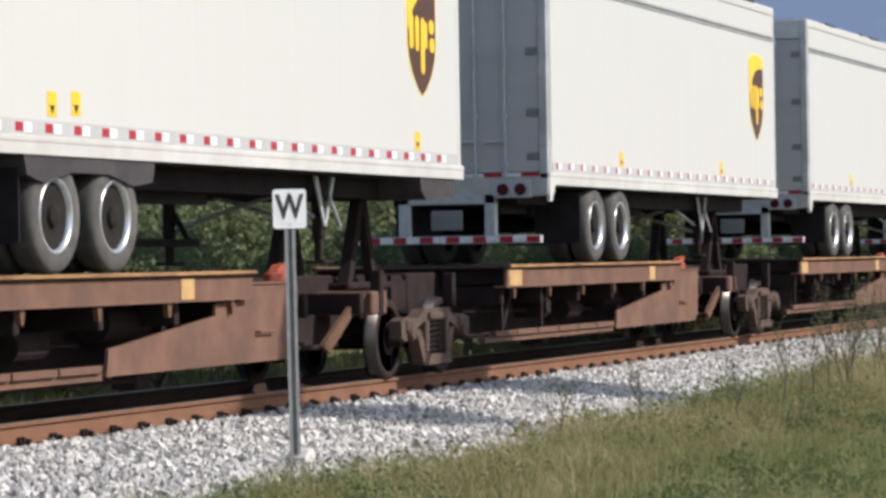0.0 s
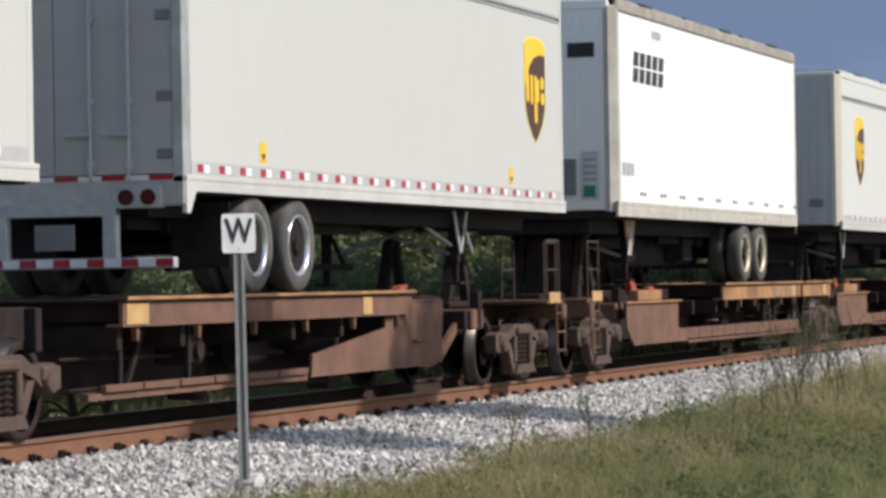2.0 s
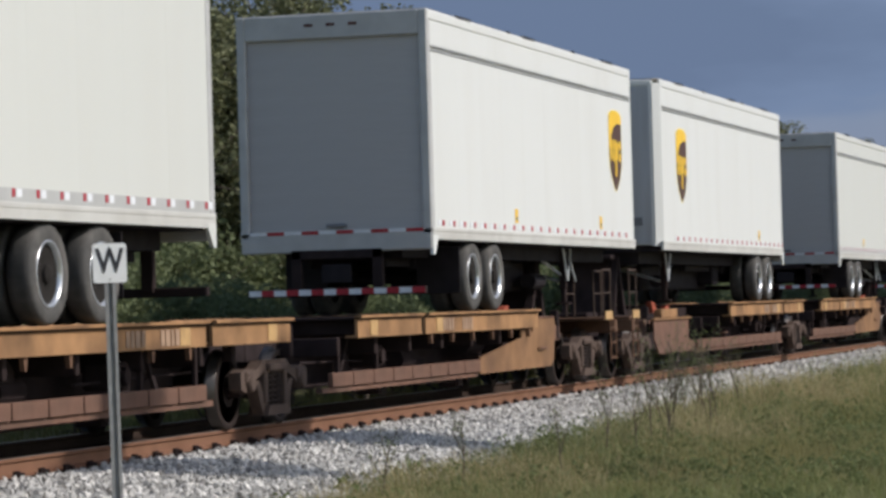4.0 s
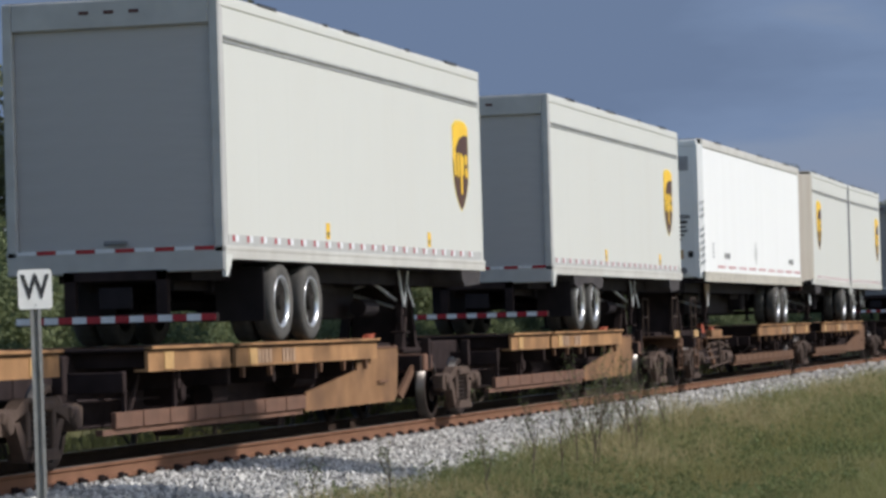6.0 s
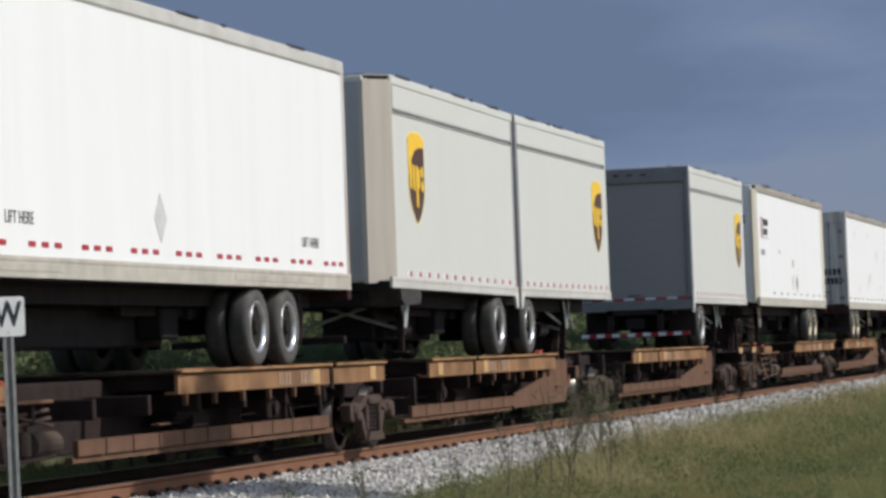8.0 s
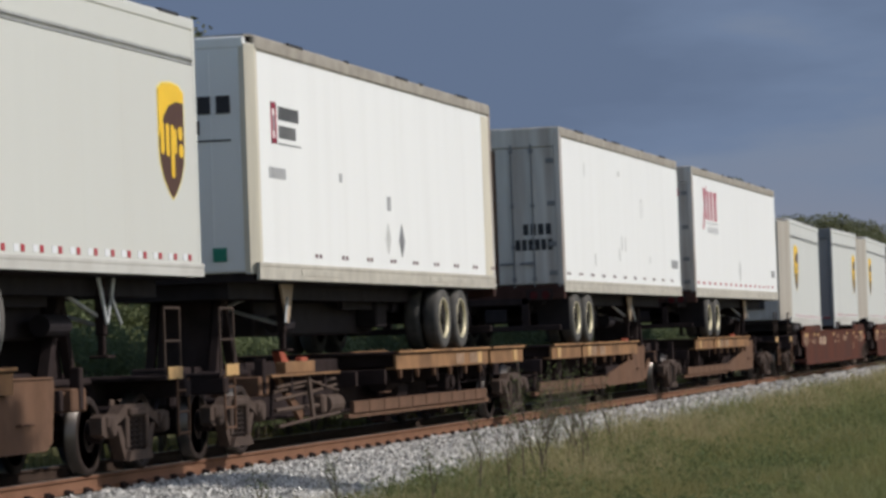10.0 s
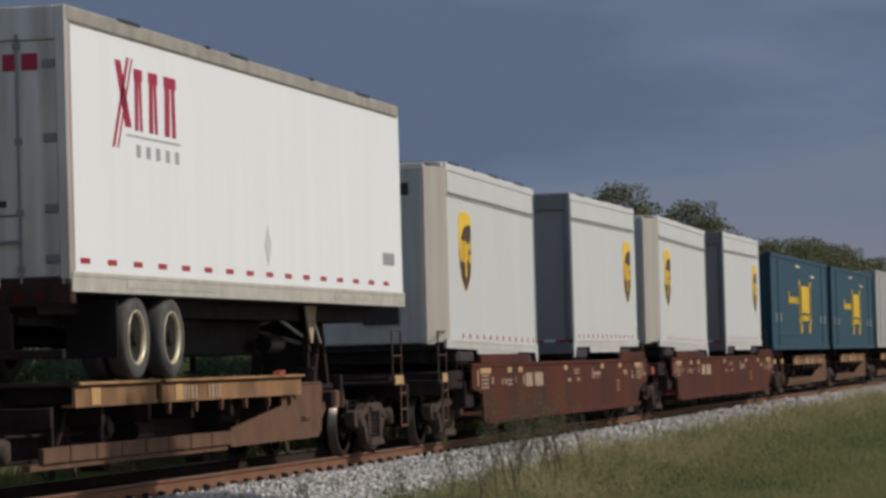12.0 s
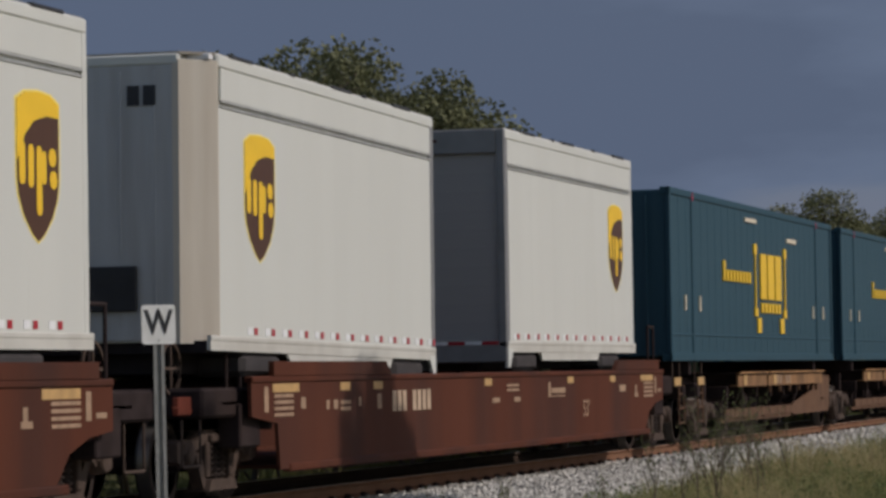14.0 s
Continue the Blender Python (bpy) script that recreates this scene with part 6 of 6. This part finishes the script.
# ---- plants ----
def blades(name, spots, height, width, lean, material, label, seed, kind="stuff", cat="grass"):
    """Bent grass blades, one thin strip of two quads and a tip each."""
    rng = np.random.default_rng(seed)
    n = len(spots)
    a = rng.uniform(0, 6.28, n)
    d = np.column_stack([np.cos(a), np.sin(a)])
    o = np.column_stack([-np.sin(a), np.cos(a)])
    h = height * rng.uniform(0.5, 1.25, n)
    w = width * rng.uniform(0.6, 1.4, n)
    bend = lean * rng.uniform(0.2, 1.3, n) * h
    P = np.zeros((n, 5, 3))
    for i, (f, g, k) in enumerate(((0, 0, 1), (0, 0, -1), (0.55, 0.3, 0.75), (0.55, 0.3, -0.75), (1, 1, 0))):
        P[:, i, :2] = spots[:, :2] + d * (bend * g)[:, None] + o * (w * 0.5 * k)[:, None]
        P[:, i, 2] = spots[:, 2] + h * f * (1 - 0.25 * g * lean)
    idx = (np.arange(n) * 5)[:, None]
    quads = (np.array([[0, 1, 3, 2]]) + idx).tolist()
    tris = (np.array([[2, 3, 4]]) + idx).tolist()
    me = bpy.data.meshes.new(name)
    me.from_pydata(P.reshape(-1, 3).tolist(), [], quads + tris)
    me.materials.append(material)
    return tagged(new(name, me), label, cat, kind=kind)


def sward():
    rng = np.random.default_rng(11)
    def field(n, x0, x1, y0, y1):
        x, y = rng.uniform(x0, x1, n), rng.uniform(y0, y1, n)
        return x, y
    def rise(x):
        return np.interp(x, [10, 24, 30, 37, 47, 60, 200], [0.20, 0.24, 0.28, 0.36, 0.52, 0.52, 0.5])
    for name, n, x0, x1, y0, y1, mult, wid, mt, lab, seed, dryish in (
            ("meadow_grass", 70000, 13, 48, 3.0, 8.95, 1.0, 0.006, GRASS, "unmown green meadow grass along the track", 3, False),
            ("meadow_grass", 45000, 48, 110, 5.0, 9.0, 1.0, 0.010, GRASS, "tall green verge grass beside the ballast", 4, False),
            ("dry_grass", 30000, 13, 48, 6.2, 9.1, 1.15, 0.005, DRY, "dry yellow grass stalks among the green", 5, True),
            ("dry_grass", 40000, 44, 110, 6.4, 9.2, 1.1, 0.009, DRY, "dry straw-coloured grass edging the ballast", 6, True),
            ("meadow_grass", 16000, 20, 120, 16.2, 19.5, 0.7, 0.014, GRASS, "grass on the far side of the track", 9, False),
            ("meadow_grass", 14000, 110, 220, 3.0, 9.0, 1.0, 0.022, GRASS, "distant verge grass", 8, False)):
        x, y = field(n, x0, x1, y0, y1)
        patch = np.array([noise.noise((a * 0.22, b * 0.5, 9.0 if dryish else 2.0)) for a, b in zip(x, y)])
        keep = rng.uniform(0, 1, n) < np.clip((0.62 if dryish else 0.85) + patch * (1.1 if dryish else 0.8), 0.05, 1) * np.interp(y, [8.4, 9.2, 15, 16], [1, 0.25, 0.25, 1])
        x, y, patch = x[keep], y[keep], patch[keep]
        tuft = np.array([noise.noise((a * 1.1, b * 1.6, 4.0)) for a, b in zip(x, y)])
        hh = rise(x) * mult * (1 + 0.55 * patch) * np.clip(1 + 1.1 * tuft, 0.35, 1.9) * np.interp(y, [3, 6, 8.6, 9.2, 15, 16], [0.8, 0.9, 1.0, 0.55, 0.55, 1])
        spots = np.column_stack([x, y, np.full(len(x), GZ - 0.02)])
        blades(name, spots, hh, wid, 0.85, mt, lab, seed)


sward()


def herbs():
    """Low broad-leaved weeds in clumps through the grass."""
    rng = np.random.default_rng(21)
    n = 1900
    cx, cy = rng.uniform(13, 80, n), rng.uniform(4.0, 9.0, n)
    keep = np.array([noise.noise((a * 0.35, b * 0.7, 5.0)) for a, b in zip(cx, cy)]) > -0.1
    cx, cy = cx[keep], cy[keep]
    n, m = len(cx), 40
    top = np.interp(cx, [10, 30, 47, 80], [0.16, 0.22, 0.42, 0.42]) * rng.uniform(0.5, 1.6, n) * np.interp(cy, [4, 8.6, 9.0], [0.9, 1.0, 0.6])
    r = top * rng.uniform(0.5, 0.9, n)
    a, d = rng.uniform(0, 6.28, (n, m)), np.sqrt(rng.uniform(0, 1, (n, m)))
    P = np.stack([cx[:, None] + np.cos(a) * d * r[:, None], cy[:, None] + np.sin(a) * d * r[:, None], GZ + top[:, None] * (1 - 0.6 * d * d) * rng.uniform(0.45, 1.0, (n, m))], -1).reshape(-1, 3)
    k = len(P)
    u = rng.normal(0, 1, (k, 3))
    u /= np.linalg.norm(u, axis=1)[:, None]
    t = np.cross(u, rng.normal(0, 1, (k, 3)))
    t /= np.linalg.norm(t, axis=1)[:, None]
    s = rng.uniform(0.016, 0.036, k)[:, None]
    V = np.stack([P - u * s, P + t * s * 0.45, P + u * s, P - t * s * 0.45], 1).reshape(-1, 3)
    me = bpy.data.meshes.new("verge_weeds")
    me.from_pydata(V.tolist(), [], (np.arange(k)[:, None] * 4 + np.arange(4)).tolist())
    me.materials.append(HERB)
    return tagged(new("verge_weeds", me), "low broad-leaved weeds clumped in the grass verge", "weeds", kind="stuff")


herbs()


def weed(x, y, h, seed):
    """A branching stalk with small leaves."""
    rng = random.Random(seed)
    root = thing("weed", "tall thin branching weed with sparse leaves", "weed", "weeds in the verge", at=(x, y, GZ))
    sh, lf = Shape(), Shape()
    def grow(p, way, length, r, depth):
        q = p
        for i in range(4):
            way = (way + Vector((rng.uniform(-0.14, 0.14), rng.uniform(-0.14, 0.14), 0.06))).normalized()
            e = q + way * length / 4
            sh.rod(q, e, r * (1 - i * 0.15), 5, r * (0.85 - i * 0.15))
            if depth < 2 and i > 0:
                for _ in range(2 if depth == 0 else 1):
                    grow(e, (way + Vector((rng.uniform(-0.8, 0.8), rng.uniform(-0.8, 0.8), 0.35))).normalized(), length * rng.uniform(0.35, 0.55), r * 0.55, depth + 1)
            for _ in range(2 if rng.random() < 0.65 else 0):
                c = e + Vector((rng.uniform(-0.04, 0.04), rng.uniform(-0.04, 0.04), rng.uniform(-0.05, 0.04)))
                u = Vector((rng.uniform(-1, 1), rng.uniform(-1, 1), rng.uniform(-0.5, 0.8))).normalized() * rng.uniform(0.02, 0.05)
                t = Vector((rng.uniform(-1, 1), rng.uniform(-1, 1), rng.uniform(-0.5, 0.5))).normalized() * 0.009
                lf.add([c, c + u * 0.5 + t, c + u, c + u * 0.5 - t], [(0, 1, 2, 3)])
            q = e
    grow(Vector((0, 0, 0)), Vector((rng.uniform(-0.1, 0.1), rng.uniform(-0.1, 0.1), 1)), h, 0.0095, 0)
    for nm, s, m in (("stalk", sh, BARK), ("foliage", lf, HERB)):
        ob = new(nm, s.mesh(nm, m))
        ob.parent = root
    return root


for i, (x, y, h) in enumerate(((34.6, 7.0, 0.95), (35.4, 7.1, 0.8), (36.2, 7.3, 1.0), (33.9, 7.2, 0.7), (38.0, 7.7, 0.85), (39.2, 7.6, 0.9), (37.1, 7.0, 0.75), (40.6, 8.0, 0.9), (42.2, 8.1, 0.8), (30.8, 7.3, 0.5), (27.6, 8.2, 0.45), (44.8, 8.0, 0.9), (35.0, 7.3, 0.9), (36.9, 7.5, 0.95), (33.2, 7.4, 0.75), (41.4, 8.2, 0.8), (29.3, 7.9, 0.5), (38.6, 7.3, 0.95), (39.7, 7.4, 1.0), (40.1, 7.7, 0.85))):
    weed(x, y, h * 0.92, 40 + i)


def leaves(rng, centre, radii, n, size, lf):
    for _ in range(n):
        a, b, r = rng.uniform(0, 6.283), rng.uniform(-1, 1), rng.uniform(0.35, 1.0) ** 0.5
        s = math.sqrt(1 - b * b)
        c = Vector(centre) + Vector((math.cos(a) * s * radii[0], math.sin(a) * s * radii[1], b * radii[2])) * r
        u = Vector((rng.uniform(-1, 1), rng.uniform(-1, 1), rng.uniform(-0.7, 0.7))).normalized() * size * rng.uniform(0.6, 1.4)
        t = u.cross(Vector((rng.uniform(-1, 1), rng.uniform(-1, 1), rng.uniform(-1, 1)))).normalized() * size * 0.42
        lf.add([c - u * 0.5, c + t * 0.9, c + u * 0.6, c - t * 0.9], [(0, 1, 2, 3)])


PLANTS = {}


def plant(kind, seed, x, y, size, turn):
    """A tree or shrub: tapered trunk, limbs, and a crown of many small leaves in uneven clumps."""
    key = (kind, seed)
    if key not in PLANTS:
        rng = random.Random(seed * 31 + len(kind))
        wood, lf = Shape(), Shape()
        if kind == "tree":
            H, R, limbs, clumps, per, leaf = 9.4, 3.3, 10, 190, 150, 0.13
        else:
            H, R, limbs, clumps, per, leaf = 2.6, 1.5, 6, 44, 120, 0.075
        p = Vector((0, 0, -0.3))
        trunk = [p]
        for i in range(5):
            p = p + Vector((rng.uniform(-0.1, 0.1) * H * 0.3, rng.uniform(-0.1, 0.1) * H * 0.3, H * 0.15))
            trunk.append(p)
        r0 = 0.024 * H
        for i in range(5):
            wood.rod(trunk[i], trunk[i + 1], r0 * (1 - i * 0.15), 8, r0 * (0.85 - i * 0.15))
        tips = []
        for i in range(limbs):
            b = trunk[2 + i % 4] if kind == "tree" else trunk[1 + i % 3]
            a = 6.283 * i / limbs + rng.uniform(-0.4, 0.4)
            tip = b + Vector((math.cos(a) * R * rng.uniform(0.3, 0.6), math.sin(a) * R * rng.uniform(0.3, 0.6), H * rng.uniform(0.04, 0.14)))
            mid = b.lerp(tip, 0.5) + Vector((0, 0, H * 0.04))
            wood.rod(b, mid, r0 * 0.42, 6, r0 * 0.3)
            wood.rod(mid, tip, r0 * 0.3, 6, r0 * 0.1)
            tips += [tip, mid]
        mid = Vector((trunk[4].x, trunk[4].y, H * 0.60 if kind == "tree" else H * 0.5))
        for i in range(clumps):
            a, b, r = rng.uniform(0, 6.283), rng.uniform(-0.75, 1.0), rng.uniform(0.25, 1.0) ** 0.45
            k = math.sqrt(1 - b * b)
            bulge = 0.82 + 0.34 * noise.noise((math.cos(a) * 1.3 + seed, math.sin(a) * 1.3, b * 1.5))
            c = mid + Vector((math.cos(a) * k * R, math.sin(a) * k * R, b * H * 0.42)) * r * bulge
            rr = R * rng.uniform(0.16, 0.27)
            near = min(tips, key=lambda t: (t - c).length)
            wood.rod(near, c, r0 * 0.12, 4, r0 * 0.05)
            leaves(rng, c, (rr, rr, rr * 0.75), per, leaf, lf)
        PLANTS[key] = (wood.mesh("trunk", BARK), lf.mesh("crown", LEAF if kind == "tree" else SHRUB))
    wm, lm = PLANTS[key]
    root = thing(kind, "broad-leaved green tree with an uneven crown behind the track" if kind == "tree" else "dense green shrub in the thicket behind the track",
                 kind, "trees behind the track" if kind == "tree" else "shrubs behind the track", at=(x, y, GZ))
    root.scale = (size, size, size)
    root.rotation_euler = (0, 0, turn)
    for nm, me in (("trunk", wm), ("crown", lm)):
        ob = new(nm, me)
        ob.parent = root
    return root


def tall_tree(x, y, z, rx, rz, seed):
    """A tall slim tree behind the camera whose crown shades the train's lower side."""
    rng = random.Random(seed)
    root = thing("tall_tree", "tall slim tree with a small high crown", "tree", "trees beside the meadow", at=(x, y, GZ))
    wood, lf = Shape(), Shape()
    p = Vector((0, 0, -0.3))
    for i in range(8):
        q = Vector((rng.uniform(-0.12, 0.12), rng.uniform(-0.12, 0.12), (i + 1) * (z - GZ - rz * 0.4) / 8))
        wood.rod(p, q, 0.17 - i * 0.013, 8, 0.157 - i * 0.013)
        p = q
    for i in range(46):
        a, b = rng.uniform(0, 6.283), rng.uniform(-1, 1)
        k = math.sqrt(1 - b * b)
        c = Vector((math.cos(a) * k * rx, math.sin(a) * k * rx, z - GZ + b * rz)) * 1.0
        c = c.lerp(Vector((0, 0, z - GZ)), rng.uniform(0.05, 0.5))
        wood.rod(p, c, 0.03, 5, 0.012)
        leaves(rng, c, (0.45, 0.45, 0.45), 150, 0.16, lf)
    for nm, s, m in (("trunk", wood, BARK), ("crown", lf, LEAF)):
        ob = new(nm, s.mesh(nm, m))
        ob.parent = root
    return root


tall_tree(31.4, -2.5, 10.55, 1.0, 1.5, 2)
tall_tree(37.1, -2.5, 10.55, 1.35, 1.5, 3)

rp = random.Random(5)
for x, y, s in ((61.7, 22.3, 0.91), (65.2, 22.0, 0.95), (69.3, 22.2, 0.97), (74.2, 22.0, 0.90), (78.6, 22.5, 0.91), (82.5, 23.0, 0.88),
                (134.5, 22.0, 0.97), (138.5, 23.0, 0.9), (157.0, 22.0, 1.0), (163.0, 23.5, 0.95), (184.0, 22.0, 0.9), (200.0, 23.0, 0.95), (215.0, 22.0, 0.9), (235.0, 25.0, 1.1), (255.0, 25.0, 1.1), (280.0, 26.0, 1.15), (310.0, 27.0, 1.2)):
    plant("tree", rp.randrange(4), x, y, s, rp.uniform(0, 6.28))
x = 26.0
while x < 230:
    for y in (16.4, 17.6, 20.2, 22.2, 24.6) if x < 54 else (16.3, 17.2, 18.2, 22.2):
        if x < 54 and y < 19 and rp.random() < 0.45:
            continue
        plant("shrub", rp.randrange(5), x + rp.uniform(-0.6, 0.6), y + rp.uniform(-0.5, 0.5), rp.uniform(0.75, 1.2) * (1.5 if y > 24 else 0.85 if y < 19 else 1.15 if x < 54 else 1.65), rp.uniform(0, 6.28))
    x += 1.9 if x < 110 else 3.2


# ---- the train runs towards -x ----
PASSED = [(0.0, 0.0), (0.5, 10.32), (1.0, 20.65), (1.5, 30.99), (2.0, 41.33), (2.5, 51.68), (3.0, 62.03), (3.5, 72.39), (3.7, 76.53), (5.8, 120.0), (6.0, 124.13),
          (6.5, 134.47), (7.0, 144.74), (7.5, 155.07), (8.0, 165.46), (8.2, 169.63), (10.3, 213.33), (10.5, 217.49), (11.0, 227.89), (11.5, 238.31), (12.0, 248.74),
          (12.5, 259.19), (13.0, 269.70), (13.5, 280.22), (14.0, 290.77)]


def motions():
    for ob, x0, z0, tip in RIDERS:
        walk(ob, [(t, pose(x0 - s, YC, z0, 0, tip, 0)) for t, s in PASSED])


motions()
